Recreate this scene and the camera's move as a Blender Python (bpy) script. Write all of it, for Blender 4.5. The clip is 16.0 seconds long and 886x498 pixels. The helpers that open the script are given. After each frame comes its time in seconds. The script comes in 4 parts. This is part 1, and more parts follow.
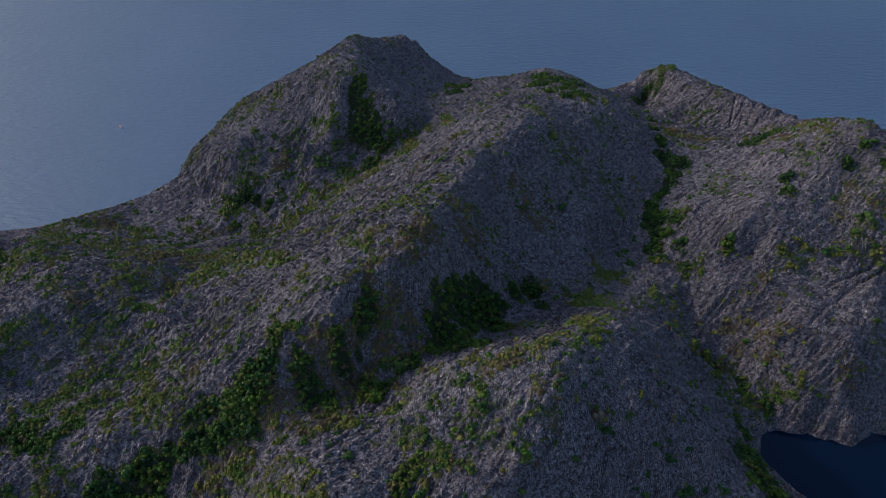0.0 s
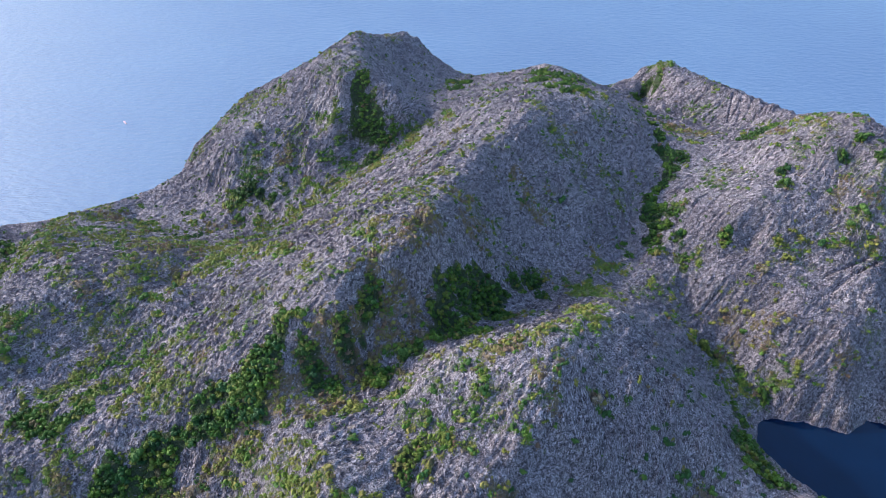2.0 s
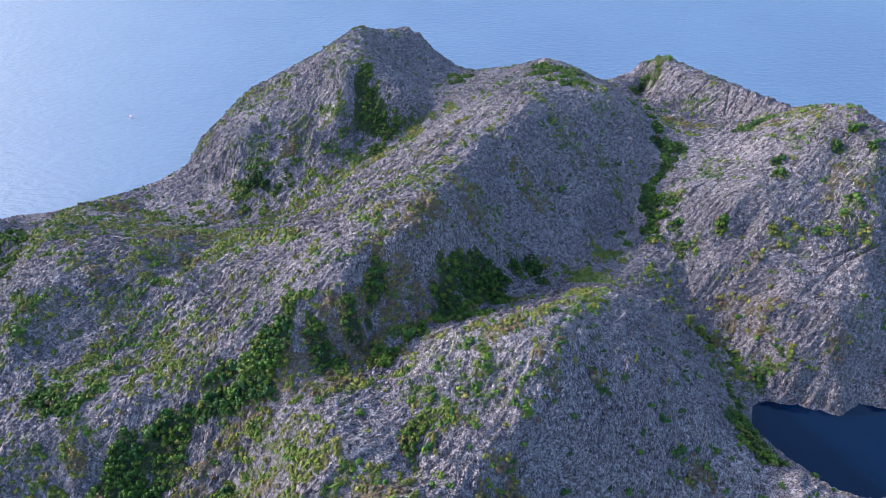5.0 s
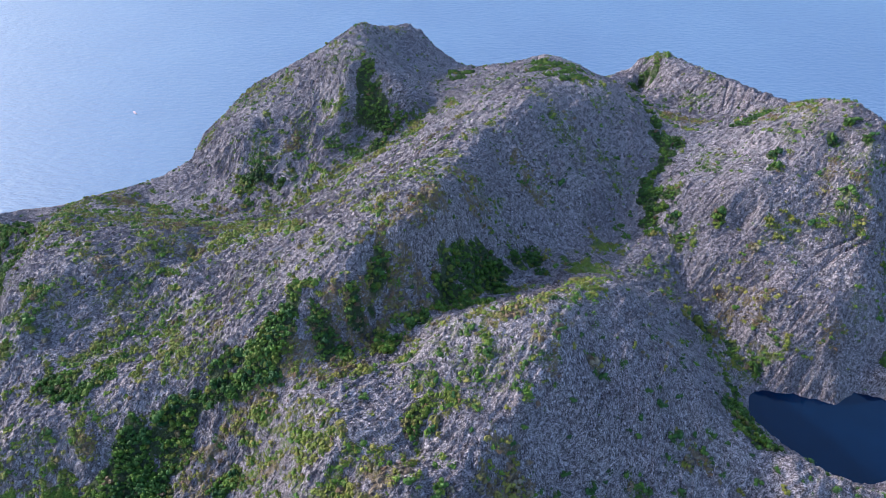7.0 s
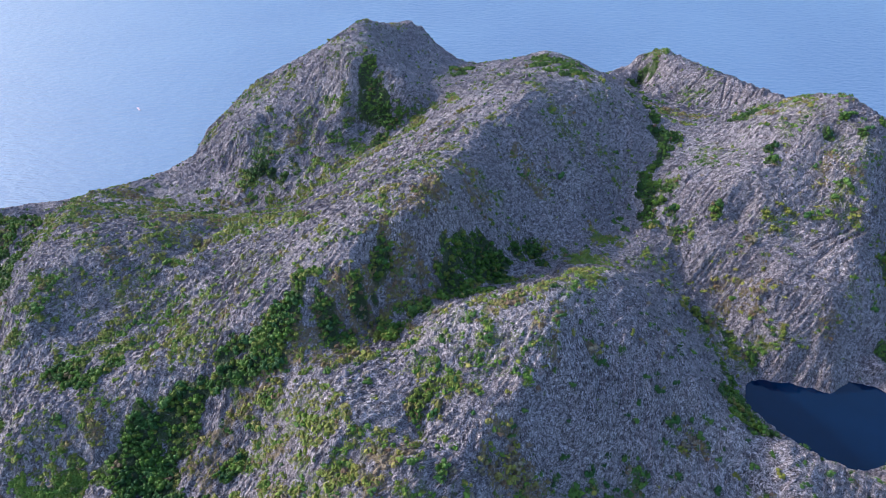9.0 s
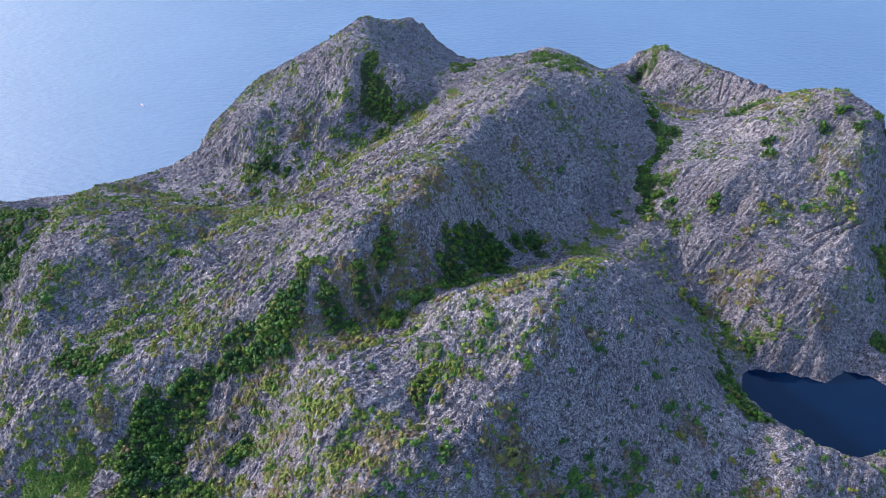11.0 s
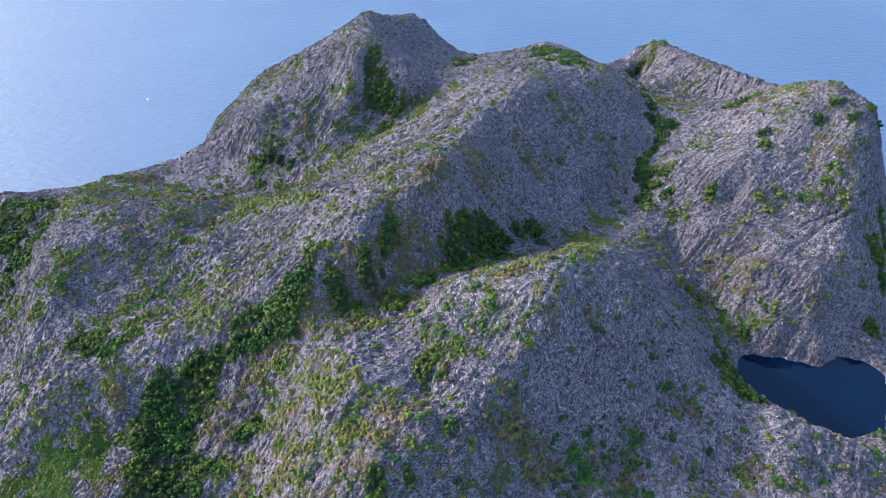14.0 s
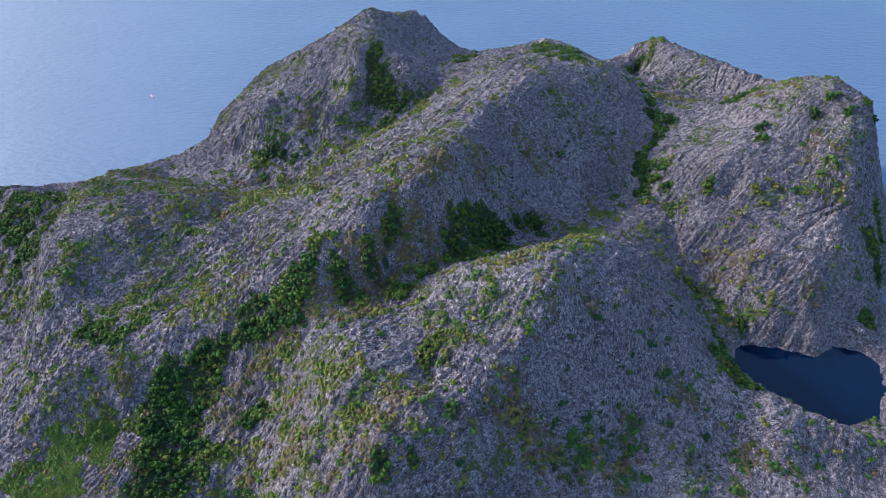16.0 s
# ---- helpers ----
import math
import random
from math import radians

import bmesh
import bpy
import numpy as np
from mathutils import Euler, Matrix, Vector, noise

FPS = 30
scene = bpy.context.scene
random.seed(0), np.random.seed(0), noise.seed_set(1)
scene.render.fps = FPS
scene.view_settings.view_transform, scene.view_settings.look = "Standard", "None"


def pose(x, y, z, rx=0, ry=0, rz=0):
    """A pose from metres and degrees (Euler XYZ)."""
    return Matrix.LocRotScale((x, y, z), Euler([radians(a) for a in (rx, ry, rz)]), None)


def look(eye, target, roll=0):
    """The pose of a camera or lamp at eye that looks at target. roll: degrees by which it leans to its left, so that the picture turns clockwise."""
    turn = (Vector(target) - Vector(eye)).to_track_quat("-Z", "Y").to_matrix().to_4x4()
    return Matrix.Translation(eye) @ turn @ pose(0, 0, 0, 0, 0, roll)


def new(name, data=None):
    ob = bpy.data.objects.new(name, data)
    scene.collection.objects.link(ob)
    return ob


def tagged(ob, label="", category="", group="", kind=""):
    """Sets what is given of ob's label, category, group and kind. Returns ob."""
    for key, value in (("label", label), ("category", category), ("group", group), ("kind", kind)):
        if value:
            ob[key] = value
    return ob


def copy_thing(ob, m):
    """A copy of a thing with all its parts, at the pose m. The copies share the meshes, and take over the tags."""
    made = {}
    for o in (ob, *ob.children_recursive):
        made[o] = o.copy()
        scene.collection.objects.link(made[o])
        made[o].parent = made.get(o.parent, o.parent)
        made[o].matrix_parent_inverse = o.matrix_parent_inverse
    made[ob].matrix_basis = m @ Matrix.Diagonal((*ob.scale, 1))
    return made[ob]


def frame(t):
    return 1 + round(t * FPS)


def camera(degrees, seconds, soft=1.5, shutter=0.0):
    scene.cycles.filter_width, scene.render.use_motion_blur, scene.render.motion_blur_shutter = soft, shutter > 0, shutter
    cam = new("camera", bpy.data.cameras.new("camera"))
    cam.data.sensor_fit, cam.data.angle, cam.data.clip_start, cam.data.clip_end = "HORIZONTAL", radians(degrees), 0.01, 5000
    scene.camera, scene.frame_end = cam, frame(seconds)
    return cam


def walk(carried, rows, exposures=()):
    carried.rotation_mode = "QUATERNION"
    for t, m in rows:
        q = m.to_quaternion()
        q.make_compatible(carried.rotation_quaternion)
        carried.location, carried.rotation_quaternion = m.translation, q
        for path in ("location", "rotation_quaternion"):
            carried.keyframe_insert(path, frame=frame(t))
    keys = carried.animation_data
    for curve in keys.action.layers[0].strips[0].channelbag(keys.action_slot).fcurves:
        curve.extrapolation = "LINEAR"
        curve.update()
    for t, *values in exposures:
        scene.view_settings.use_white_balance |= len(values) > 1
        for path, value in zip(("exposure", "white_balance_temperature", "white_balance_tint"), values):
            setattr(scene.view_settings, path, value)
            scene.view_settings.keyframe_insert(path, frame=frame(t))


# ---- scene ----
cam = camera(70.95, 16.0, soft=0.8)
# straight, level flight backwards at 5 m/s, gimbal tilted 41.3 degrees down
walk(cam, [
    (0.0, pose(5.08, 40.00, 395.21, 48.69, 0, 0)),
    (2.0, pose(3.65, 29.98, 395.31, 48.69, 0, 0)),
    (4.0, pose(2.35, 19.97, 395.36, 48.69, 0, 0)),
    (6.0, pose(1.15, 9.98, 395.39, 48.69, 0, 0)),
    (8.0, pose(0.00, 0.00, 395.40, 48.69, 0, 0)),
    (10.0, pose(-1.14, -9.99, 395.40, 48.69, 0, 0)),
    (12.0, pose(-2.32, -19.98, 395.39, 48.69, 0, 0)),
    (14.0, pose(-3.58, -30.00, 395.38, 48.69, 0, 0)),
    (16.0, pose(-4.96, -40.04, 395.39, 48.69, 0, 0)),
], exposures=[(0.0, -0.42, 5310, 9), (0.5, 0.68, 5310, 9), (1.0, 1.35, 5280, 9), (1.2, 1.42, 5260, 9), (15.4, 1.42, 5200, 9), (16.0, 1.07, 5200, 9)])

# ---------------------------------------------------------------- daylight
SUN_TURN, SUN_HEIGHT = 68.0, 30.0      # degrees to the left of the view, degrees over the sea
sun = new("sun", bpy.data.lights.new("sun", "SUN"))
sun.data.energy, sun.data.angle, sun.data.color = 2.0, radians(2), (1.0, 0.83, 0.60)
sun_way = Vector((-math.sin(radians(SUN_TURN)) * math.cos(radians(SUN_HEIGHT)), math.cos(radians(SUN_TURN)) * math.cos(radians(SUN_HEIGHT)), math.sin(radians(SUN_HEIGHT))))
sun.matrix_world = look(sun_way * 1500, (0, 0, 0))
world = bpy.data.worlds.new("hazy sky")
scene.world = world
world.use_nodes = True
wn = world.node_tree.nodes
sky = wn.new("ShaderNodeTexSky")
sky.sky_type, sky.sun_disc = "NISHITA", False
sky.sun_elevation, sky.sun_rotation = radians(SUN_HEIGHT), radians(-SUN_TURN)
sky.air_density, sky.dust_density, sky.ozone_density = 1.6, 3.6, 2.0
wn["Background"].inputs["Strength"].default_value = 0.15
world.node_tree.links.new(sky.outputs["Color"], wn["Background"].inputs["Color"])


# ---------------------------------------------------------------- noise on arrays
def hashed(ix, iy, seed):
    n = (ix.astype(np.int64) * 374761393 + iy.astype(np.int64) * 668265263 + seed * 1442695041) & 0xFFFFFFFF
    n = ((n ^ (n >> 13)) * 1274126177) & 0xFFFFFFFF
    n = ((n ^ (n >> 16)) * 2246822519) & 0xFFFFFFFF
    return ((n ^ (n >> 15)) & 0xFFFFFF) / float(0xFFFFFF)


def grain(x, y, seed=0):
    """Smooth noise, 0 to 1, one cell a unit."""
    ix, iy = np.floor(x), np.floor(y)
    fx, fy = x - ix, y - iy
    u, v = fx * fx * fx * (fx * (fx * 6 - 15) + 10), fy * fy * fy * (fy * (fy * 6 - 15) + 10)
    a, b = hashed(ix, iy, seed), hashed(ix + 1, iy, seed)
    c, d = hashed(ix, iy + 1, seed), hashed(ix + 1, iy + 1, seed)
    return (a * (1 - u) + b * u) * (1 - v) + (c * (1 - u) + d * u) * v


def layered(x, y, seed=0, octaves=4):
    total, size, whole = 0.0, 1.0, 0.0
    for k in range(octaves):
        total = total + size * grain(x * 2 ** k + 17.3 * k, y * 2 ** k - 9.1 * k, seed + k)
        whole += size
        size *= 0.55
    return total / whole


def cells(x, y, seed=0):
    """Distance to the nearest and the second nearest of scattered points, and the nearest one's own number."""
    ix, iy = np.floor(x), np.floor(y)
    near, second, own = np.full(x.shape, 9.0), np.full(x.shape, 9.0), np.zeros(x.shape)
    for dx in (-1, 0, 1):
        for dy in (-1, 0, 1):
            cx, cy = ix + dx, iy + dy
            d = np.hypot(cx + hashed(cx, cy, seed) - x, cy + hashed(cx, cy, seed + 5) - y)
            own = np.where(d < near, hashed(cx, cy, seed + 9), own)
            second = np.where(d < near, near, np.minimum(second, d))
            near = np.minimum(near, d)
    return near, second, own


# ---------------------------------------------------------------- the lie of the land
FORMS = []


def form(*points):
    """A crest, a gully or the line of a slope, as corners x, y, z; the land runs smoothly from line to line."""
    for a, b in zip(points, points[1:]):
        steps = max(1, round(math.hypot(b[0] - a[0], b[1] - a[1]) / 14))
        FORMS.extend([a[i] + (b[i] - a[i]) * k / steps for i in range(3)] for k in range(steps))
    FORMS.append(list(points[-1]))


def spots(*points):
    """Single heights on a slope or on the sea bed."""
    FORMS.extend(list(p) for p in points)


# the far twin-topped mountain
form((-274, 624, 24), (-250, 656, 37), (-224, 690, 54), (-185, 682, 78), (-145, 673, 98), (-114, 672, 117), (-93, 708, 121), (-75, 726, 108), (-47, 775, 93), (-17, 790, 61), (12, 812, 31), (30, 773, 35))
form((-93, 708, 121), (-73, 632, 117), (-10, 599, 80))
form((-107, 592, 87), (-138, 568, 52), (-137, 521, 41))
spots((-84, 598, 90), (-115, 590, 82), (-188, 584, 55), (-192, 493, 19), (-48, 690, 84), (-15, 660, 70))
form((-269, 565, 23), (-307, 534, 19), (-336, 515, 23), (-358, 494, 25), (-385, 472, 20))
spots((-295, 505, 17), (-150, 745, 55))
# the valley between it and the middle ridge
form((-10, 599, 79), (-48, 557, 60), (-76, 539, 51), (-131, 498, 36), (-160, 480, 20))
# the middle ridge
form((168, 582, 110), (125, 556, 122), (82, 535, 131), (61, 501, 127), (38, 473, 125), (22, 445, 126), (9, 409, 129), (-5, 347, 151), (-23, 320, 150), (-43, 302, 145), (-56, 284, 138), (-69, 274, 132), (-94, 270, 124))
spots((26, 552, 105), (-68, 324, 136), (-84, 304, 134), (-110, 292, 119), (-57, 316, 145), (-87, 330, 127), (-45, 338, 145))
spots((-30, 440, 104), (-50, 347, 141), (-1, 482, 112), (-138, 424, 62), (-174, 378, 86), (-167, 450, 44), (-100, 400, 92))
# the knobs behind it
form((30, 773, 35), (60, 725, 63), (94, 690, 84), (112, 678, 96), (131, 684, 91), (153, 662, 90), (165, 625, 92), (168, 582, 110))
spots((80, 610, 105))
# the shaded face of the middle ridge, and the wooded hollow under it
spots((46, 453, 112), (54, 410, 95), (110, 489, 100), (102, 450, 81), (160, 496, 75), (157, 518, 94), (102, 398, 57), (152, 449, 47), (161, 427, 40))
spots((-18, 271, 105), (-47, 260, 97), (-62, 246, 100), (-31, 245, 102), (6, 285, 100), (27, 321, 85), (72, 365, 61))
# the saddle ridge in front of the hollow
form((13, 251, 125), (36, 251, 130), (58, 252, 134), (82, 274, 127), (94, 284, 119), (112, 292, 113), (139, 301, 87))
form((58, 252, 134), (52, 213, 128), (35, 193, 119), (19, 172, 114), (-15, 151, 120))
form((13, 251, 125), (-1, 229, 122), (-26, 221, 113), (-50, 209, 114), (-74, 209, 108))
form((-50, 209, 114), (-52, 196, 117), (-51, 172, 114), (-46, 157, 108))
spots((87, 240, 120), (90, 221, 104), (45, 218, 127), (103, 227, 107), (70, 187, 93), (128, 219, 89), (109, 200, 83), (67, 162, 72))
spots((-77, 141, 89), (32, 136, 68), (103, 158, 50), (9, 146, 113), (-12, 178, 106))
# the slope over the lake
spots((157, 230, 79), (139, 201, 65), (173, 211, 60), (151, 146, 49), (189, 157, 49), (198, 181, 54), (218, 146, 47))
form((180, 225, 56), (197, 211, 51), (208, 200, 56), (222, 191, 54), (248, 183, 48), (262, 178, 44), (290, 172, 34))
spots((266, 163, 31), (228, 163, 40), (330, 190, 22), (360, 240, 12))
# the gully down to the lake
form((244, 716, 34), (228, 640, 58), (209, 540, 80), (212, 511, 67), (193, 481, 61), (183, 454, 52), (195, 404, 50), (180, 370, 45), (197, 340, 33), (215, 316, 15))
spots((142, 300, 85), (179, 344, 43), (210, 274, 22), (170, 275, 62))
# the lake bed and its shore
form((236, 288, 0), (250, 290, 0), (268, 287, 0), (283, 282, 0), (295, 277, 0), (302, 282, 0), (315, 288, 0), (331, 285, 1), (343, 273, 1), (330, 240, 2), (318, 219, 2), (285, 212, 2), (258, 222, 2), (238, 245, 2), (226, 270, 1), (236, 288, 0))
spots((250, 270, -12), (275, 262, -14), (305, 268, -14), (290, 240, -14), (325, 268, -9))
# the dome over the lake
form((228, 735, 48), (244, 734, 68), (277, 731, 72), (302, 690, 74), (320, 652, 79), (342, 624, 75), (357, 581, 86), (350, 516, 127), (357, 495, 135), (378, 462, 128))
spots((307, 486, 113), (260, 474, 91), (230, 447, 79), (279, 425, 95), (249, 407, 68), (283, 391, 70), (325, 385, 74), (312, 411, 88), (361, 432, 117), (357, 416, 94))
spots((328, 455, 118), (288, 456, 105), (254, 356, 51), (292, 350, 58), (242, 312, 16), (277, 300, 18), (330, 307, 15), (344, 304, 11))
spots((385, 342, -4), (378, 380, 40), (362, 290, 6), (410, 400, 5), (425, 330, -8), (400, 290, -5), (400, 230, -4))
# the western hill
form((-337, 411, 68), (-342, 383, 57), (-326, 348, 73), (-303, 305, 84), (-291, 284, 84), (-284, 262, 76), (-282, 235, 64), (-280, 211, 55))
spots((-254, 257, 77), (-326, 292, 44), (-350, 318, 34), (-367, 355, 45), (-359, 331, 41), (-312, 255, 46), (-318, 220, 34))
form((-345, 419, 62), (-361, 428, 54), (-385, 426, 57), (-404, 428, 60), (-435, 434, 52), (-465, 440, 34))
spots((-353, 371, 56), (-372, 375, 52), (-389, 400, 56))
spots((-286, 385, 85), (-253, 346, 100), (-282, 347, 95), (-239, 341, 95), (-195, 328, 91), (-185, 344, 88), (-151, 324, 100), (-259, 298, 87), (-225, 295, 79), (-186, 293, 81), (-140, 282, 103), (-239, 295, 81))
spots((-223, 258, 76), (-192, 255, 80), (-150, 251, 96), (-169, 233, 84), (-196, 230, 82), (-238, 231, 73), (-240, 210, 74), (-210, 207, 72), (-182, 212, 71), (-280, 211, 55), (-249, 170, 41), (-213, 175, 46))
spots((-205, 441, 43), (-215, 478, 22), (-259, 472, 32), (-330, 450, 45), (-345, 262, 24), (-340, 180, 22))
# the wooded ravine
form((-94, 268, 122), (-93, 255, 120), (-104, 244, 112), (-153, 218, 73), (-118, 130, 42))
# the sea bed round the island, and the foot of the near slopes
spots((-292, 605, -6), (-291, 642, -6), (-268, 678, -4), (-246, 716, -4), (-290, 690, -10), (-230, 765, -10), (-150, 805, -10), (-90, 850, -10), (-20, 870, -10), (60, 850, -10), (130, 790, -10), (200, 800, -10), (270, 800, -10), (345, 760, -10), (420, 680, -10), (455, 590, -10), (455, 480, -8), (445, 400, -10))
spots((-340, 568, -9), (-400, 545, -9), (-470, 520, -9), (-520, 440, -8), (-520, 340, -8), (-500, 240, -6), (-480, 140, -6), (-400, 310, 22), (-400, 200, 12), (-330, 110, 20), (-200, 90, 45), (-60, 80, 50), (60, 80, 45), (180, 80, 40), (300, 90, 20), (400, 130, -4), (450, 230, -8))
# spur crests and shoulders of the far mountain
form((-98, 700, 121), (-87, 706, 122), (-76, 716, 114), (-64, 735, 102), (-51, 752, 98), (-38, 766, 96), (-28, 774, 87), (-16, 778, 69), (1, 782, 52), (23, 790, 33))
form((-82, 648, 122), (-69, 617, 116), (-55, 602, 108), (-40, 595, 99), (-23, 602, 86))
form((-112, 650, 121), (-138, 647, 107), (-162, 636, 92), (-203, 658, 67), (-229, 651, 57), (-246, 627, 45), (-258, 597, 37))
form((-135, 615, 89), (-173, 607, 73), (-202, 566, 63), (-227, 559, 46), (-257, 576, 32))
form((-108, 583, 85), (-102, 574, 78), (-82, 587, 83))
# sharp edge of the middle ridge and the spurs that drop from it
form((74, 510, 133), (57, 490, 130), (37, 467, 126), (23, 439, 127), (11, 410, 129))
form((2, 373, 144), (-5, 339, 155), (-16, 314, 149), (-30, 307, 150))
form((-30, 307, 150), (-44, 305, 147), (-51, 296, 146), (-61, 286, 140), (-72, 278, 134), (-83, 272, 129))
form((-56, 275, 136), (-56, 264, 123))
form((-9, 315, 139), (6, 335, 127))
# edges of the saddle ridge and of the near spur
form((54, 226, 140), (53, 218, 130), (49, 208, 124), (40, 194, 123), (28, 184, 117), (16, 170, 114))
form((12, 251, 127), (28, 250, 128))
form((185, 218, 59), (197, 207, 52))
# crest behind the dome and its folds
form((259, 725, 78), (272, 698, 76), (298, 676, 79), (320, 650, 82), (338, 628, 83), (354, 597, 86))
form((260, 434, 98), (239, 423, 87), (220, 421, 71))
form((304, 476, 119), (316, 460, 123), (337, 453, 125))
# gully beside the dome
form((211, 525, 81), (212, 495, 68), (198, 459, 61), (189, 418, 55), (194, 397, 47), (200, 374, 35))
form((220, 357, 31), (215, 331, 17), (217, 319, 15))
# slopes of the far mountain
spots((-84, 704, 116), (-63, 726, 105), (-35, 766, 88), (11, 719, 55), (-57, 719, 88), (-96, 605, 113), (-144, 567, 55), (-130, 566, 69), (-86, 575, 58), (-107, 551, 52), (-130, 550, 52), (-152, 543, 50), (-177, 554, 57), (-191, 526, 41), (-228, 546, 27))
# its foot and the western shore
spots((-259, 549, 25), (-280, 534, 21), (-305, 520, 17), (-325, 506, 28), (-342, 487, 38), (-310, 401, 84), (-339, 406, 67), (-259, 507, 19), (-206, 500, 24), (-178, 510, 31), (-154, 506, 34))
# the valley floor
spots((-80, 517, 60), (-113, 512, 50), (-135, 498, 39), (-49, 559, 60), (-26, 575, 71), (3, 582, 86))
# knobs of the middle ridge
spots((107, 677, 86), (-11, 335, 147))
# broken end of the middle ridge
spots((-48, 290, 136), (-33, 298, 138), (-34, 292, 125), (-23, 304, 143))
# sunny flank of the middle ridge
spots((-123, 339, 109), (-139, 322, 108), (-151, 313, 95), (-108, 279, 122), (-129, 270, 111))
# shaded face of the middle ridge
spots((40, 444, 118), (15, 359, 134), (28, 369, 116), (54, 414, 99), (41, 365, 98), (66, 387, 80), (87, 467, 104), (111, 507, 115), (107, 456, 88), (142, 531, 113), (138, 498, 96), (141, 464, 70), (106, 428, 66), (133, 431, 51), (165, 471, 59), (180, 508, 78), (189, 540, 97), (80, 376, 66), (50, 356, 77), (27, 337, 94))
# the wooded hollow
spots((2, 295, 102), (-16, 291, 116), (-16, 302, 126), (-30, 278, 113), (-44, 270, 111), (-70, 262, 119), (-23, 259, 102), (-43, 252, 100), (-64, 250, 103), (39, 321, 76))
# the saddle
spots((-5, 262, 109), (113, 329, 86), (169, 410, 49), (99, 378, 58))
# the slope to the lake
spots((180, 341, 44), (200, 333, 27))
# the near spur
spots((4, 167, 114), (-4, 168, 112), (-10, 180, 110), (-26, 201, 113), (23, 204, 119))
# the shaded side of the near spur
spots((76, 232, 123), (66, 210, 121), (54, 196, 110), (40, 178, 105), (28, 167, 103), (84, 202, 102), (67, 182, 88), (121, 218, 94), (105, 195, 79), (126, 187, 66), (151, 210, 67))
# the nearest slopes
spots((-7, 131, 99), (-26, 128, 105), (-43, 131, 110), (-58, 165, 109), (-51, 188, 117), (-33, 194, 115), (-20, 181, 111), (-59, 142, 101), (-82, 142, 86), (-77, 206, 105), (32, 152, 97), (-21, 207, 114), (-43, 199, 113), (-107, 199, 81), (-117, 186, 65), (-123, 161, 56), (-142, 152, 53), (-165, 162, 48), (-183, 178, 53), (-186, 150, 63), (-195, 197, 60), (-169, 222, 79), (-160, 188, 49))
# the wooded ravine
spots((-115, 237, 108), (-133, 230, 95), (-154, 219, 76), (-172, 210, 66), (-183, 199, 60), (-190, 181, 59), (-132, 247, 105), (-160, 250, 92), (-181, 244, 88), (-184, 230, 84), (-200, 222, 77))
# the western hill
spots((-257, 200, 67), (-268, 187, 50), (-241, 182, 51), (-217, 165, 49), (-255, 169, 36), (-226, 237, 76), (-252, 250, 73), (-276, 251, 71), (-275, 278, 87), (-255, 277, 77), (-227, 276, 74), (-200, 280, 80), (-326, 324, 60), (-318, 351, 71), (-306, 357, 87), (-298, 377, 89), (-267, 352, 97), (-261, 316, 96), (-241, 335, 100), (-226, 315, 87), (-208, 345, 97), (-201, 315, 86), (-176, 327, 98), (-162, 284, 93))
# the western hill and the woods behind it
spots((-360, 404, 62), (-376, 386, 49), (-353, 384, 56), (-170, 348, 95), (-155, 359, 96), (-194, 361, 101), (-278, 406, 72), (-222, 354, 101), (-184, 281, 79))
# crest and slopes of the dome
spots((232, 713, 55), (240, 706, 40), (272, 652, 49), (301, 627, 56), (328, 592, 68), (354, 498, 133), (368, 482, 131), (287, 490, 109), (269, 495, 88), (243, 484, 82), (218, 459, 80), (342, 426, 115), (314, 439, 104), (288, 436, 101), (209, 448, 69), (214, 561, 85), (232, 534, 75), (258, 535, 81), (317, 605, 61))
# face of the dome over the lake
spots((264, 405, 84), (243, 402, 68), (281, 394, 74), (317, 401, 87), (347, 399, 94), (330, 352, 67), (318, 362, 76), (267, 349, 63), (249, 372, 62), (225, 379, 56), (206, 415, 58), (237, 336, 29), (248, 339, 55), (272, 325, 49), (289, 325, 61), (313, 333, 54), (311, 316, 39), (285, 305, 37), (262, 310, 33), (292, 287, 12), (276, 291, 11), (253, 298, 10), (226, 302, 11), (247, 315, 21), (314, 296, 12), (333, 292, 17), (336, 321, 31), (263, 298, 17))
# the slope over the lake
spots((85, 170, 67), (116, 180, 62), (134, 152, 54), (181, 181, 42), (204, 160, 51), (242, 175, 45), (257, 162, 34), (64, 141, 66), (32, 158, 97), (209, 195, 58), (176, 203, 59), (98, 145, 60))

X0, X1, Y0, Y1 = -540.0, 470.0, 70.0, 880.0
COARSE = 2.0
centres = np.array(FORMS)
gx, gy = np.arange(X0, X1 + COARSE, COARSE), np.arange(Y0, Y1 + COARSE, COARSE)


def bowl(ax, ay, bx, by):
    return np.sqrt((ax[:, None] - bx[None]) ** 2 + (ay[:, None] - by[None]) ** 2 + 1.0)


count = len(centres)
system = np.zeros((count + 1, count + 1))
system[:count, :count] = -bowl(centres[:, 0], centres[:, 1], centres[:, 0], centres[:, 1])
system[np.arange(count), np.arange(count)] += 0.35
system[:count, count] = system[count, :count] = 1.0
weights = np.linalg.solve(system, np.append(centres[:, 2], 0.0))
coarse = np.empty((len(gy), len(gx)))
for row, y in enumerate(gy):
    coarse[row] = -bowl(gx, np.full(len(gx), y), centres[:, 0], centres[:, 1]) @ weights[:count] + weights[count]


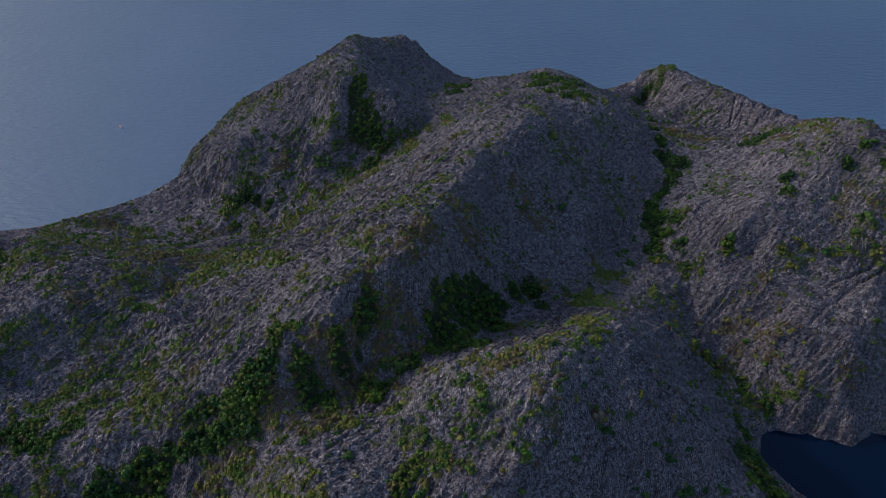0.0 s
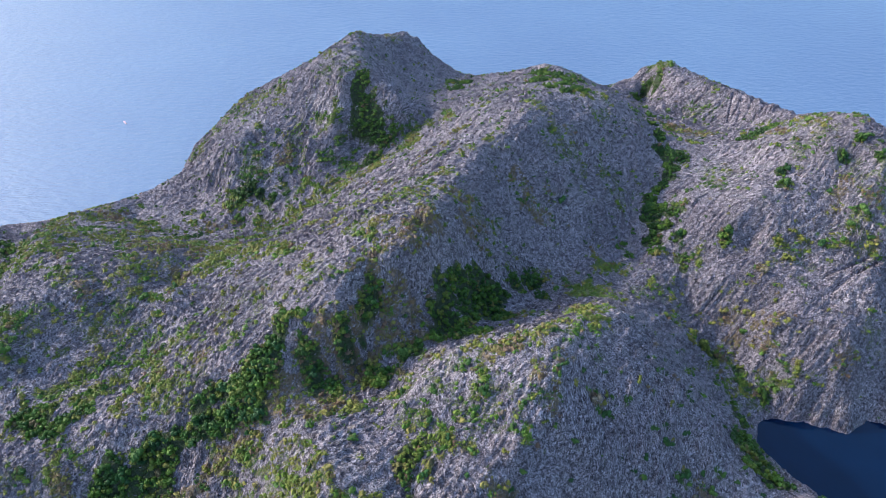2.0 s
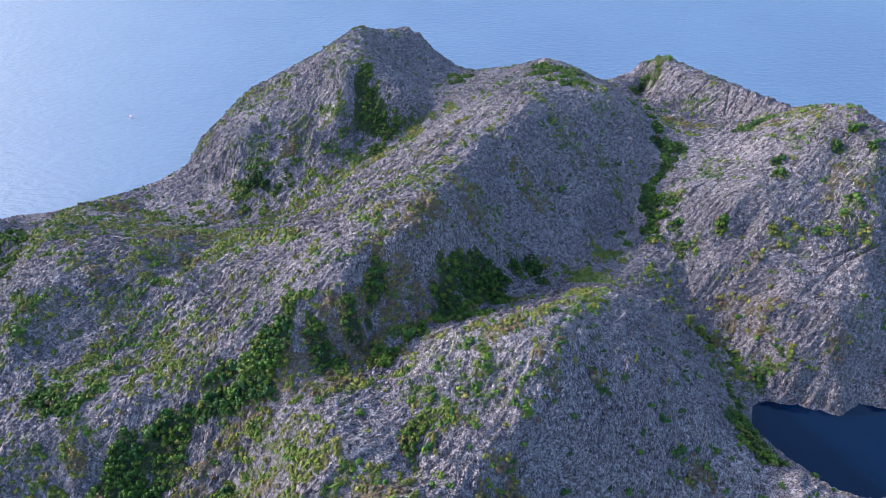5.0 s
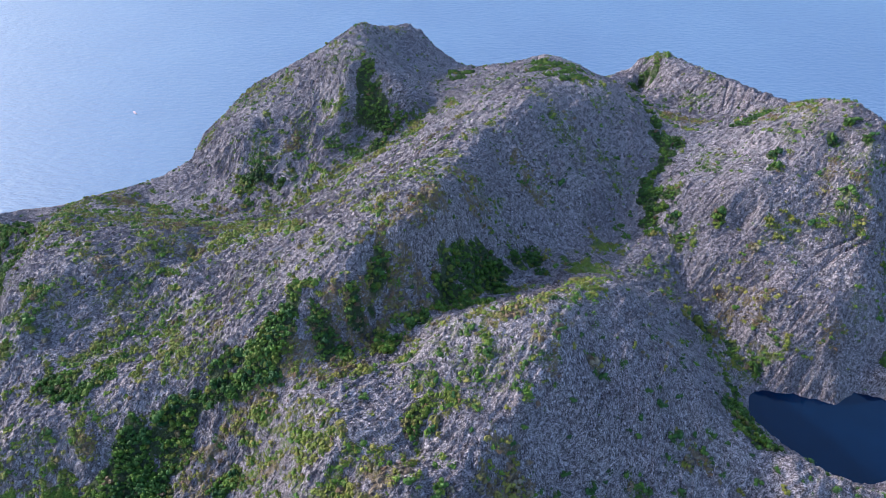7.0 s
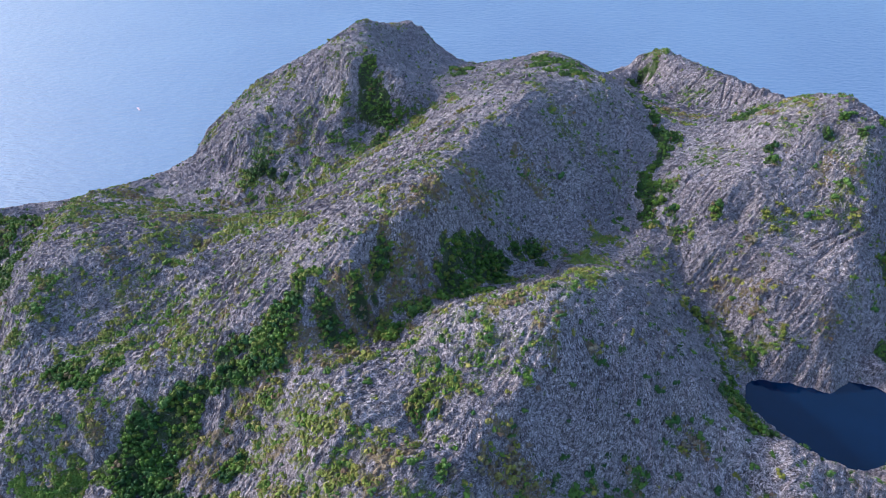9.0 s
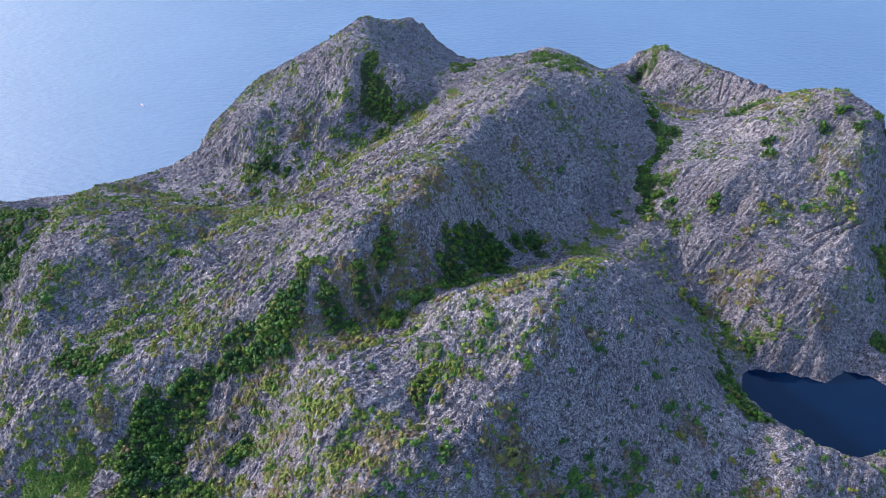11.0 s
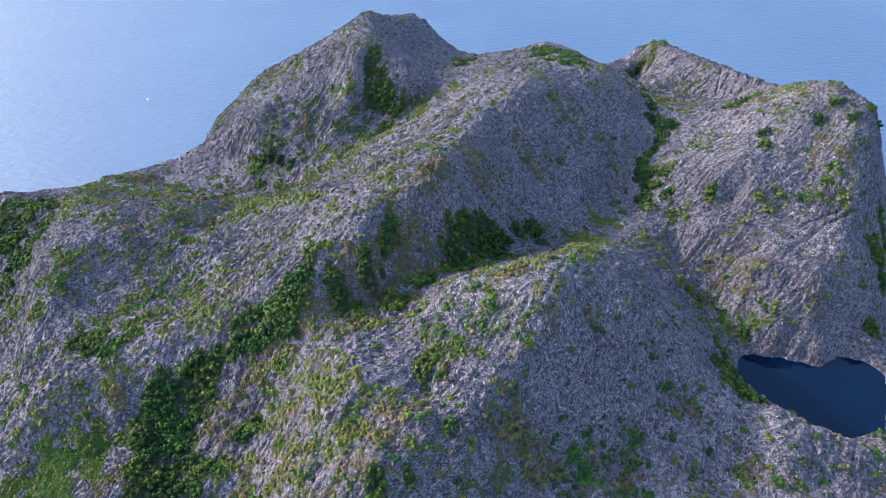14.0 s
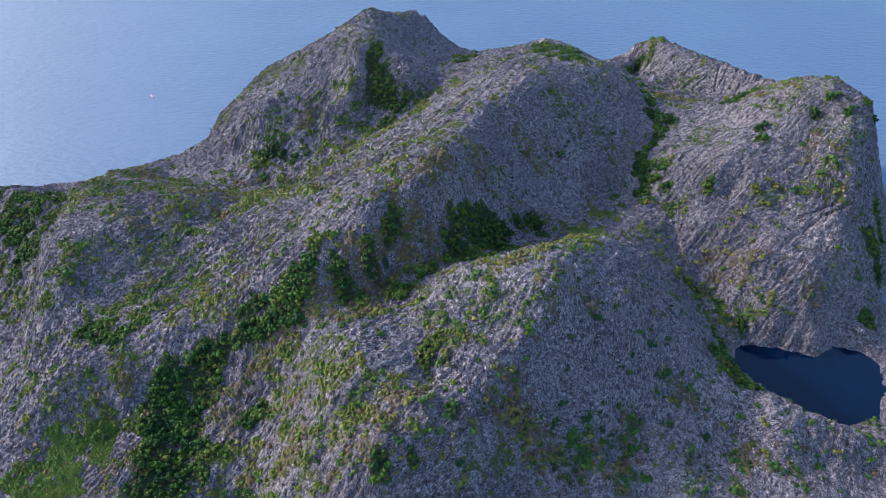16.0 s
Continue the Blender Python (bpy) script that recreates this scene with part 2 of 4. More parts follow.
def base_height(x, y):
    """The smooth land, without its rock."""
    u, v = np.clip((x - X0) / COARSE, 0, len(gx) - 1.001), np.clip((y - Y0) / COARSE, 0, len(gy) - 1.001)
    i, j = u.astype(int), v.astype(int)
    a, b = u - i, v - j
    return (coarse[j, i] * (1 - a) + coarse[j, i + 1] * a) * (1 - b) + (coarse[j + 1, i] * (1 - a) + coarse[j + 1, i + 1] * a) * b


# ---------------------------------------------------------------- materials
def nodes_of(name):
    m = bpy.data.materials.new(name)
    m.use_nodes = True
    return m, m.node_tree.nodes, m.node_tree.links, m.node_tree.nodes["Principled BSDF"]


def noise_node(n, l, scale, detail=4.0, rough=0.6, stretch=None, kind="ShaderNodeTexNoise"):
    place = n.new("ShaderNodeTexCoord")
    tex = n.new(kind)
    tex.inputs["Scale"].default_value = scale
    if kind == "ShaderNodeTexNoise":
        tex.inputs["Detail"].default_value, tex.inputs["Roughness"].default_value = detail, rough
    if stretch:
        m = n.new("ShaderNodeMapping")
        m.inputs["Scale"].default_value, m.inputs["Rotation"].default_value = stretch[0], [radians(a) for a in stretch[1]]
        l.new(place.outputs["Object"], m.inputs["Vector"])
        l.new(m.outputs["Vector"], tex.inputs["Vector"])
    else:
        l.new(place.outputs["Object"], tex.inputs["Vector"])
    return tex


def ramp_node(n, l, source, *stops):
    r = n.new("ShaderNodeValToRGB")
    while len(r.color_ramp.elements) < len(stops):
        r.color_ramp.elements.new(0.5)
    for e, (at, colour) in zip(r.color_ramp.elements, stops):
        e.position, e.color = at, (*colour, 1.0) if len(colour) == 3 else (*colour * 3, 1.0)
    l.new(source, r.inputs["Fac"])
    return r.outputs["Color"]


def mixed(n, l, factor, a, b, way="MIX"):
    m = n.new("ShaderNodeMix")
    m.data_type, m.blend_type = "RGBA", way
    for socket, value in ((m.inputs[0], factor), (m.inputs[6], a), (m.inputs[7], b)):
        if isinstance(value, (int, float)):
            socket.default_value = value
        elif isinstance(value, tuple):
            socket.default_value = (*value, 1.0)
        else:
            l.new(value, socket)
    return m.outputs[2]


def attribute(n, name):
    a = n.new("ShaderNodeAttribute")
    a.attribute_name = name
    return a.outputs["Fac"]


def bumped(n, l, bsdf, heights):
    """heights: (socket, strength, metres), coarse to fine."""
    last = None
    for socket, strength, metres in heights:
        b = n.new("ShaderNodeBump")
        b.inputs["Strength"].default_value, b.inputs["Distance"].default_value = strength, metres
        l.new(socket, b.inputs["Height"])
        if last:
            l.new(last, b.inputs["Normal"])
        last = b.outputs["Normal"]
    l.new(last, bsdf.inputs["Normal"])


def strike_noise(n, l, across, along, detail, bend):
    """Noise drawn out along the strike of the rock: cells a metre across the strike for each unit of across."""
    lines = n.new("ShaderNodeCombineXYZ")
    for name, scale, socket in (("across", across, "X"), ("along", along, "Y")):
        times = n.new("ShaderNodeMath")
        times.operation = "MULTIPLY"
        times.inputs[1].default_value = scale
        l.new(attribute(n, name), times.inputs[0])
        l.new(times.outputs[0], lines.inputs[socket])
    tex = n.new("ShaderNodeTexNoise")
    tex.inputs["Scale"].default_value, tex.inputs["Detail"].default_value, tex.inputs["Roughness"].default_value = 1.0, detail, 0.65
    tex.inputs["Distortion"].default_value = bend
    l.new(lines.outputs["Vector"], tex.inputs["Vector"])
    return tex


def limestone(name, with_cover, tone):
    m, n, l, bsdf = nodes_of(name)
    broad, mid, fine = noise_node(n, l, 0.018, 5), noise_node(n, l, 0.34, 6, 0.75), noise_node(n, l, 1.1, 5, 0.75)
    pale = ramp_node(n, l, broad.outputs["Fac"], (0.35, (0.305, 0.262, 0.288)), (0.5, (0.378, 0.326, 0.350)), (0.66, (0.445, 0.39, 0.405)))
    lichen = ramp_node(n, l, mid.outputs["Fac"], (0.40, (0.0,)), (0.58, (1.0,)))
    grey = mixed(n, l, lichen, (0.17, 0.14, 0.155), pale)
    speck = ramp_node(n, l, fine.outputs["Fac"], (0.41, (0.55,)), (0.58, (1.2,)))
    rock = mixed(n, l, 0.85, grey, speck, "MULTIPLY")
    rock = mixed(n, l, 1.0, rock, (tone, tone, tone * 1.03), "MULTIPLY")
    if not with_cover:
        own = n.new("ShaderNodeNewGeometry")
        rock = mixed(n, l, 1.0, rock, ramp_node(n, l, own.outputs["Random Per Island"], (0.0, (0.5,)), (1.0, (1.26,))), "MULTIPLY")
    if with_cover:
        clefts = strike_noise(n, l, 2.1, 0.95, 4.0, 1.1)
        # crevice shade put into the colour: darkest where the cleft relief is lowest
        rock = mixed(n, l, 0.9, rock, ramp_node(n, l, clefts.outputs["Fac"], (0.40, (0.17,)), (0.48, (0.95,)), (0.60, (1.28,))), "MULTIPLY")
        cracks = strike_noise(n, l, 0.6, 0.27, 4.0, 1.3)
        # thin dark lines without relief, painted for the shade inside cracks
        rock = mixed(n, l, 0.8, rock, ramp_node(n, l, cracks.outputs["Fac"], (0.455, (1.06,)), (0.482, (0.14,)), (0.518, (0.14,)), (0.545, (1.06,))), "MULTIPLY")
        soil = noise_node(n, l, 0.05, 4)
        tan = ramp_node(n, l, soil.outputs["Fac"], (0.66, (0.0,)), (0.80, (0.4,)))
        rock = mixed(n, l, tan, rock, (0.21, 0.165, 0.12))
        patch = noise_node(n, l, 0.5, 6, 0.8)
        plants = ramp_node(n, l, patch.outputs["Fac"], (0.36, (0.028, 0.05, 0.012)), (0.49, (0.07, 0.09, 0.022)), (0.60, (0.125, 0.125, 0.045)), (0.72, (0.17, 0.13, 0.08)))
        plants = mixed(n, l, attribute(n, "dry"), plants, ramp_node(n, l, patch.outputs["Fac"], (0.36, (0.07, 0.055, 0.03)), (0.5, (0.13, 0.095, 0.055)), (0.65, (0.19, 0.14, 0.10))))
        plants = mixed(n, l, attribute(n, "wood"), plants, (0.028, 0.042, 0.014))
        lace = noise_node(n, l, 0.6, 5, 0.75)
        total = n.new("ShaderNodeMath")
        total.operation = "ADD"
        l.new(lace.outputs["Fac"], total.inputs[0])
        l.new(attribute(n, "plants"), total.inputs[1])
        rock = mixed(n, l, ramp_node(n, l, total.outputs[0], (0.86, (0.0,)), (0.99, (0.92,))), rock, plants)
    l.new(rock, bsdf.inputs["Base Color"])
    bsdf.inputs["Roughness"].default_value = 0.92
    bsdf.inputs["Specular IOR Level"].default_value = 0.2
    flutes = noise_node(n, l, 0.9, 5, 0.7)
    edges = noise_node(n, l, 0.55, kind="ShaderNodeTexVoronoi")
    relief = [(edges.outputs["Distance"], 1.0, 0.7), (flutes.outputs["Fac"], 1.0, 0.9)]
    if with_cover:
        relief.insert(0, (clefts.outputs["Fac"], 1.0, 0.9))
    bumped(n, l, bsdf, relief)
    return m


def foliage(name):
    """Leaves; the tint of each plant runs from deep green over yellow-green to dry brown."""
    m, n, l, bsdf = nodes_of(name)
    tint = ramp_node(n, l, attribute(n, "tint"), (0.0, (0.012, 0.028, 0.013)), (0.3, (0.040, 0.080, 0.011)), (0.43, (0.070, 0.122, 0.012)), (0.54, (0.100, 0.124, 0.016)), (0.76, (0.158, 0.142, 0.028)), (0.84, (0.120, 0.092, 0.040)), (0.92, (0.118, 0.068, 0.042)), (1.0, (0.150, 0.122, 0.092)))
    own = n.new("ShaderNodeNewGeometry")
    vary = ramp_node(n, l, own.outputs["Random Per Island"], (0.0, (0.78,)), (1.0, (1.18,)))
    l.new(mixed(n, l, 1.0, tint, vary, "MULTIPLY"), bsdf.inputs["Base Color"])
    bsdf.inputs["Roughness"].default_value = 0.65
    bsdf.inputs["Specular IOR Level"].default_value = 0.25
    return m


def single_foliage(name, deep, light):
    """Leaves of a plant that stands alone; Object Info's Random sets each plant's own green."""
    m, n, l, bsdf = nodes_of(name)
    info, own = n.new("ShaderNodeObjectInfo"), n.new("ShaderNodeNewGeometry")
    base = ramp_node(n, l, info.outputs["Random"], (0.0, deep), (1.0, light))
    vary = ramp_node(n, l, own.outputs["Random Per Island"], (0.0, (0.78,)), (1.0, (1.18,)))
    l.new(mixed(n, l, 1.0, base, vary, "MULTIPLY"), bsdf.inputs["Base Color"])
    bsdf.inputs["Roughness"].default_value = 0.65
    bsdf.inputs["Specular IOR Level"].default_value = 0.25
    return m


def sea_water():
    m, n, l, bsdf = nodes_of("sea water")
    tone = noise_node(n, l, 0.004, 3)
    l.new(ramp_node(n, l, tone.outputs["Fac"], (0.35, (0.086, 0.129, 0.222)), (0.65, (0.098, 0.146, 0.240))), bsdf.inputs["Base Color"])
    bsdf.inputs["Roughness"].default_value, bsdf.inputs["IOR"].default_value = 0.46, 1.33
    swell = noise_node(n, l, 0.14, 2, 0.5, ((0.5, 1.2, 1.0), (0, 0, 6)))
    chop = noise_node(n, l, 0.3, 3, 0.6, ((0.45, 1.5, 1.0), (0, 0, -8)))
    bumped(n, l, bsdf, [(swell.outputs["Fac"], 1.0, 1.5), (chop.outputs["Fac"], 1.0, 0.7)])
    return m


def lake_water():
    m, n, l, bsdf = nodes_of("lake water")
    tone = noise_node(n, l, 0.03, 3)
    l.new(ramp_node(n, l, tone.outputs["Fac"], (0.3, (0.0008, 0.0055, 0.022)), (0.7, (0.0012, 0.0075, 0.028))), bsdf.inputs["Base Color"])
    bsdf.inputs["Roughness"].default_value, bsdf.inputs["IOR"].default_value = 0.03, 1.33
    ripple = noise_node(n, l, 0.8, 3)
    bumped(n, l, bsdf, [(ripple.outputs["Fac"], 0.25, 0.04)])
    return m


def painted(name, colour, rough=0.6):
    m, n, l, bsdf = nodes_of(name)
    worn = noise_node(n, l, 3.0, 5)
    shade = ramp_node(n, l, worn.outputs["Fac"], (0.3, tuple(c * 0.75 for c in colour)), (0.7, colour))
    l.new(shade, bsdf.inputs["Base Color"])
    bsdf.inputs["Roughness"].default_value = rough
    return m


ROCK, CRAG = limestone("stained limestone with cleft shade and plants", True, 0.92), limestone("pale limestone", False, 0.86)
LEAVES = foliage("leaves")
BARK = painted("bark", (0.13, 0.10, 0.075), 0.9)

# ---------------------------------------------------------------- where plants grow
COVER = {"wood": [], "scrub": [], "olive": [], "thin": [], "dry": [], "grass": []}


def cover(kind, *rounds):
    """A wood or thicket made of rounds x, y, radius."""
    COVER[kind] += rounds


cover("wood", (-174, 149, 9), (-163, 148, 10), (-151, 150, 9), (-176, 139, 10), (-185, 136, 9), (-149, 162, 9), (-162, 140, 9), (-38, 126, 7), (-21, 128, 5), (192, 243, 9), (193, 224, 9), (196, 214, 6), (-249, 241, 8), (-235, 240, 10), (-223, 236, 8), (-170, 216, 6), (-160, 215, 10), (-150, 218, 6), (-147, 224, 6), (-136, 225, 8), (-128, 226, 10), (-117, 225, 8), (-180, 208, 10), (-166, 207, 13))
cover("wood", (-155, 207, 10), (-188, 195, 10), (-177, 196, 13), (-161, 198, 10), (-192, 183, 11), (-180, 185, 14), (-166, 189, 10), (-168, 178, 13), (-184, 175, 9), (-183, 159, 11), (-170, 159, 9), (-159, 168, 9), (-144, 163, 8), (-119, 184, 7), (-125, 179, 7), (-12, 193, 6), (-15, 188, 4), (-10, 199, 4), (200, 428, 6), (198, 409, 7), (199, 401, 5), (232, 415, 5), (192, 463, 13), (200, 455, 8))
cover("wood", (369, 372, 14), (345, 307, 8), (394, 407, 12), (375, 358, 10), (195, 342, 5), (203, 338, 6), (208, 333, 5), (228, 322, 5), (240, 305, 5), (187, 450, 8), (182, 434, 7), (181, 420, 6), (196, 445, 7), (-80, 602, 12), (-75, 596, 14), (-75, 584, 16), (-61, 576, 14), (-65, 555, 11), (-75, 611, 8), (-83, 586, 11), (18, 672, 7), (-189, 523, 5), (-387, 415, 11), (-368, 416, 11))
cover("wood", (-348, 403, 8), (-368, 393, 11), (-349, 387, 9), (-373, 373, 15), (-347, 362, 13), (-354, 344, 15), (-360, 331, 12), (-345, 343, 10), (-389, 394, 9), (-103, 249, 7), (-109, 242, 8), (-116, 239, 8), (-127, 239, 7), (-132, 235, 8), (-113, 231, 10), (-100, 237, 8), (-99, 228, 6), (-399, 377, 18), (-384, 341, 17), (-421, 417, 14), (-92, 277, 4), (-91, 269, 6), (-92, 263, 7), (-97, 254, 7))
cover("wood", (-103, 248, 9), (-107, 241, 10), (-108, 230, 8), (-99, 241, 6), (-94, 251, 6), (-102, 234, 6), (-76, 259, 5), (-73, 255, 6), (-71, 250, 6), (-68, 243, 6), (-59, 245, 6), (-54, 268, 5), (-53, 266, 6), (-40, 296, 3), (-38, 293, 4), (-39, 288, 5), (-43, 281, 4), (-18, 267, 7), (-11, 269, 6), (-34, 249, 7), (-29, 255, 5), (-3, 299, 6), (6, 308, 10), (6, 298, 11))
cover("wood", (18, 322, 13), (30, 336, 10), (26, 323, 13), (38, 331, 10), (44, 317, 8), (10, 289, 8), (22, 286, 8), (64, 365, 5), (70, 364, 7), (75, 352, 5), (111, 657, 10), (124, 641, 11), (141, 639, 11), (123, 599, 9), (102, 663, 7), (257, 713, 5), (250, 716, 5), (244, 719, 4), (222, 601, 6), (213, 557, 7), (211, 532, 8), (216, 523, 10), (222, 526, 10), (227, 521, 6))
cover("wood", (217, 512, 8), (212, 501, 6), (204, 493, 6), (195, 488, 7), (189, 479, 7), (186, 470, 6), (227, 630, 5), (231, 662, 4), (288, 528, 6), (300, 537, 6), (557, 729, 7), (370, 459, 4), (382, 456, 5), (201, 249, 10), (202, 234, 10), (199, 218, 8), (211, 277, 8), (210, 286, 6), (200, 213, 5))
cover("scrub", (-131, 148, 13), (-115, 147, 13), (-137, 142, 13), (-122, 140, 11), (-103, 135, 11), (-68, 185, 13), (-63, 174, 10), (-53, 153, 9), (-44, 153, 9), (-51, 146, 9), (-61, 146, 7), (-81, 154, 9), (-79, 132, 9), (-59, 131, 7), (-67, 128, 7), (88, 163, 12), (98, 159, 13), (89, 147, 12), (109, 170, 9), (108, 148, 7), (182, 162, 10), (193, 154, 9), (205, 150, 7), (168, 141, 6))
cover("scrub", (267, 175, 10), (306, 210, 11), (138, 206, 5), (161, 210, 4), (-227, 193, 10), (-230, 188, 8), (-213, 206, 7), (-211, 202, 6), (-274, 207, 11), (-265, 211, 7), (-280, 203, 9), (-303, 230, 9), (-231, 208, 4), (-106, 217, 10), (-99, 208, 8), (-129, 204, 12), (-111, 196, 10), (-138, 165, 10), (-126, 158, 9), (-116, 163, 9), (-93, 160, 9), (-105, 161, 7), (-149, 157, 11), (-135, 152, 9))
cover("scrub", (-215, 239, 6), (-272, 166, 12), (-274, 185, 6), (-254, 193, 5), (-100, 217, 14), (-104, 211, 10), (-69, 194, 5), (-65, 196, 6), (-70, 179, 7), (-64, 180, 9), (-57, 185, 7), (-66, 170, 5), (-74, 170, 5), (-84, 155, 7), (-92, 153, 9), (-80, 156, 5), (-97, 147, 7), (-84, 136, 5), (-58, 147, 4), (-55, 142, 3), (-50, 157, 5), (-48, 151, 6), (-48, 145, 6), (-50, 141, 5))
cover("scrub", (-44, 162, 6), (-38, 173, 5), (-36, 158, 5), (-30, 151, 6), (-32, 148, 5), (-28, 162, 5), (-2, 164, 5), (4, 161, 5), (0, 152, 5), (28, 178, 5), (35, 175, 4), (35, 166, 7), (40, 153, 9), (44, 151, 5), (-5, 185, 5), (-85, 171, 4), (-79, 190, 5), (157, 431, 9), (126, 413, 6), (124, 376, 15), (92, 294, 12), (77, 262, 9), (147, 400, 11), (282, 402, 7))
cover("scrub", (290, 397, 8), (298, 396, 6), (310, 398, 6), (329, 412, 8), (333, 395, 6), (342, 401, 5), (266, 401, 5), (179, 350, 7), (189, 342, 8), (219, 324, 8), (233, 313, 7), (204, 304, 6), (246, 327, 6), (266, 312, 6), (251, 310, 7), (334, 339, 7), (334, 327, 5), (210, 404, 6), (323, 405, 5), (-169, 645, 11), (-118, 586, 14), (-109, 591, 10), (-20, 582, 17), (-30, 563, 13))
cover("scrub", (-51, 547, 14), (-88, 532, 13), (-102, 519, 18), (-117, 507, 20), (-135, 488, 19), (-151, 482, 20), (-152, 434, 15), (-129, 501, 15), (-72, 534, 12), (5, 589, 10), (-9, 589, 10), (-43, 327, 8), (-3, 419, 6), (-95, 487, 12), (-185, 535, 9), (-37, 314, 7), (-224, 383, 14), (-207, 373, 13), (-197, 379, 14), (-180, 370, 13), (-252, 416, 13), (-288, 449, 14), (-224, 459, 16), (-235, 446, 16))
cover("scrub", (-334, 395, 11), (-330, 405, 13), (-374, 484, 15), (-372, 505, 15), (-377, 542, 14), (-344, 519, 11), (-310, 398, 16), (-302, 409, 18), (-313, 446, 19), (-287, 360, 13), (-267, 349, 9), (-302, 366, 10), (-286, 291, 13), (-279, 299, 13), (-274, 281, 9), (-285, 278, 10), (-283, 269, 9), (-338, 305, 16), (-288, 311, 11), (-169, 347, 11), (-163, 360, 15), (-154, 367, 15), (-142, 355, 13), (-143, 374, 13))
cover("scrub", (-140, 393, 14), (-161, 485, 15), (-170, 403, 14), (-226, 343, 7), (-199, 327, 9), (-189, 330, 8), (-184, 314, 6), (-225, 299, 8), (-227, 293, 7), (-172, 283, 11), (-163, 286, 9), (-181, 279, 9), (-135, 280, 6), (-119, 268, 7), (-240, 259, 14), (-230, 262, 14), (-216, 257, 14), (-222, 252, 14), (-245, 253, 11), (-205, 248, 11), (-190, 250, 9), (-178, 254, 9), (-168, 247, 9), (-207, 267, 6))
cover("scrub", (-355, 314, 13), (-253, 466, 14), (-274, 479, 15), (-231, 504, 11), (-45, 265, 5), (-36, 260, 5), (-41, 251, 6), (-50, 236, 6), (-42, 231, 6), (-38, 276, 5), (-33, 271, 6), (-66, 281, 5), (-60, 285, 4), (-74, 277, 4), (-83, 275, 4), (40, 253, 7), (52, 256, 7), (61, 262, 7), (27, 249, 7), (17, 242, 4), (22, 236, 4), (24, 225, 5), (46, 216, 4), (-14, 252, 5))
cover("scrub", (-20, 233, 7), (-3, 212, 4), (-14, 209, 5), (-31, 214, 5), (7, 204, 5), (-26, 228, 5), (-101, 348, 11), (-93, 348, 8), (-127, 363, 11), (-136, 364, 10), (-121, 371, 10), (-106, 224, 10), (-95, 221, 10), (-77, 218, 7), (-68, 219, 5), (-42, 207, 4), (-58, 224, 6), (-8, 279, 4), (222, 472, 6), (201, 455, 7), (210, 453, 7), (189, 472, 6), (307, 514, 8), (320, 524, 8))
cover("scrub", (324, 518, 8), (332, 514, 7), (521, 774, 11), (353, 501, 7), (544, 766, 9), (283, 443, 5), (305, 657, 6), (330, 411, 7), (242, 555, 7), (262, 723, 10), (207, 468, 6), (61, 165, 7), (57, 158, 6), (71, 165, 7), (82, 170, 5), (87, 165, 7), (72, 157, 7), (78, 151, 8), (91, 149, 9), (102, 150, 7), (59, 149, 8), (107, 159, 5), (185, 243, 5), (190, 216, 6))
cover("scrub", (268, 178, 10), (302, 208, 8), (189, 161, 8), (193, 153, 7), (233, 185, 6), (139, 206, 5))
cover("dry", (-198, 143, 12), (-188, 148, 10), (-132, 188, 15), (-47, 133, 13), (-24, 159, 8), (35, 162, 16), (44, 159, 13), (26, 164, 10), (96, 149, 14), (188, 164, 12), (153, 198, 8), (-143, 197, 12), (-136, 177, 12), (-107, 152, 9), (-93, 150, 7), (-121, 150, 7), (-251, 196, 4), (-207, 204, 6), (-193, 162, 8), (-205, 153, 7), (-145, 188, 10), (-92, 178, 7), (-102, 217, 8), (-20, 161, 7))
cover("dry", (26, 156, 10), (37, 161, 9), (43, 160, 7), (21, 157, 7), (-28, 144, 5), (-42, 138, 10), (-25, 130, 5), (-15, 185, 4), (-18, 161, 4), (4, 151, 4), (-53, 136, 9), (239, 346, 20), (86, 228, 7), (250, 379, 9), (292, 313, 8), (-65, 469, 12), (-35, 341, 9), (-40, 457, 11), (-17, 461, 11), (-68, 358, 9), (4, 488, 10), (21, 517, 9), (-24, 316, 9), (-14, 323, 9))
cover("dry", (-7, 342, 9), (-158, 556, 14), (12, 389, 10), (-26, 325, 9), (24, 369, 10), (-379, 398, 10), (-224, 383, 13), (-207, 373, 13), (-197, 379, 13), (-180, 370, 10), (-182, 348, 9), (-217, 489, 12), (-297, 485, 16), (-139, 266, 6), (-237, 326, 10), (-384, 388, 8), (-313, 498, 13), (-62, 266, 8), (-44, 275, 8), (-31, 279, 8), (-66, 255, 8), (-48, 263, 6), (-24, 259, 8), (-90, 217, 10))
cover("dry", (-107, 218, 10), (-41, 307, 8), (-46, 303, 5), (-22, 296, 11), (-62, 274, 7), (-4, 280, 8), (-51, 257, 6), (-76, 248, 7), (-88, 236, 7), (-78, 232, 12), (56, 318, 8), (56, 234, 7), (-88, 227, 7), (-23, 316, 8), (-25, 281, 9), (-11, 293, 8), (324, 433, 8), (337, 421, 8), (314, 417, 7), (303, 522, 8), (263, 583, 19), (244, 610, 14), (62, 447, 13), (80, 435, 16))
cover("dry", (243, 182, 5), (95, 150, 8), (181, 161, 7), (197, 152, 7), (219, 169, 4), (145, 196, 5))
cover("grass", (-224, 172, 11), (-239, 166, 14), (-251, 158, 13), (-229, 153, 13), (-251, 148, 13), (-218, 162, 10), (-264, 145, 13), (-234, 144, 11), (-249, 159, 11), (-238, 164, 12), (-229, 170, 11), (-221, 173, 9), (-233, 156, 9), (-266, 157, 8), (111, 361, 14), (134, 401, 11))
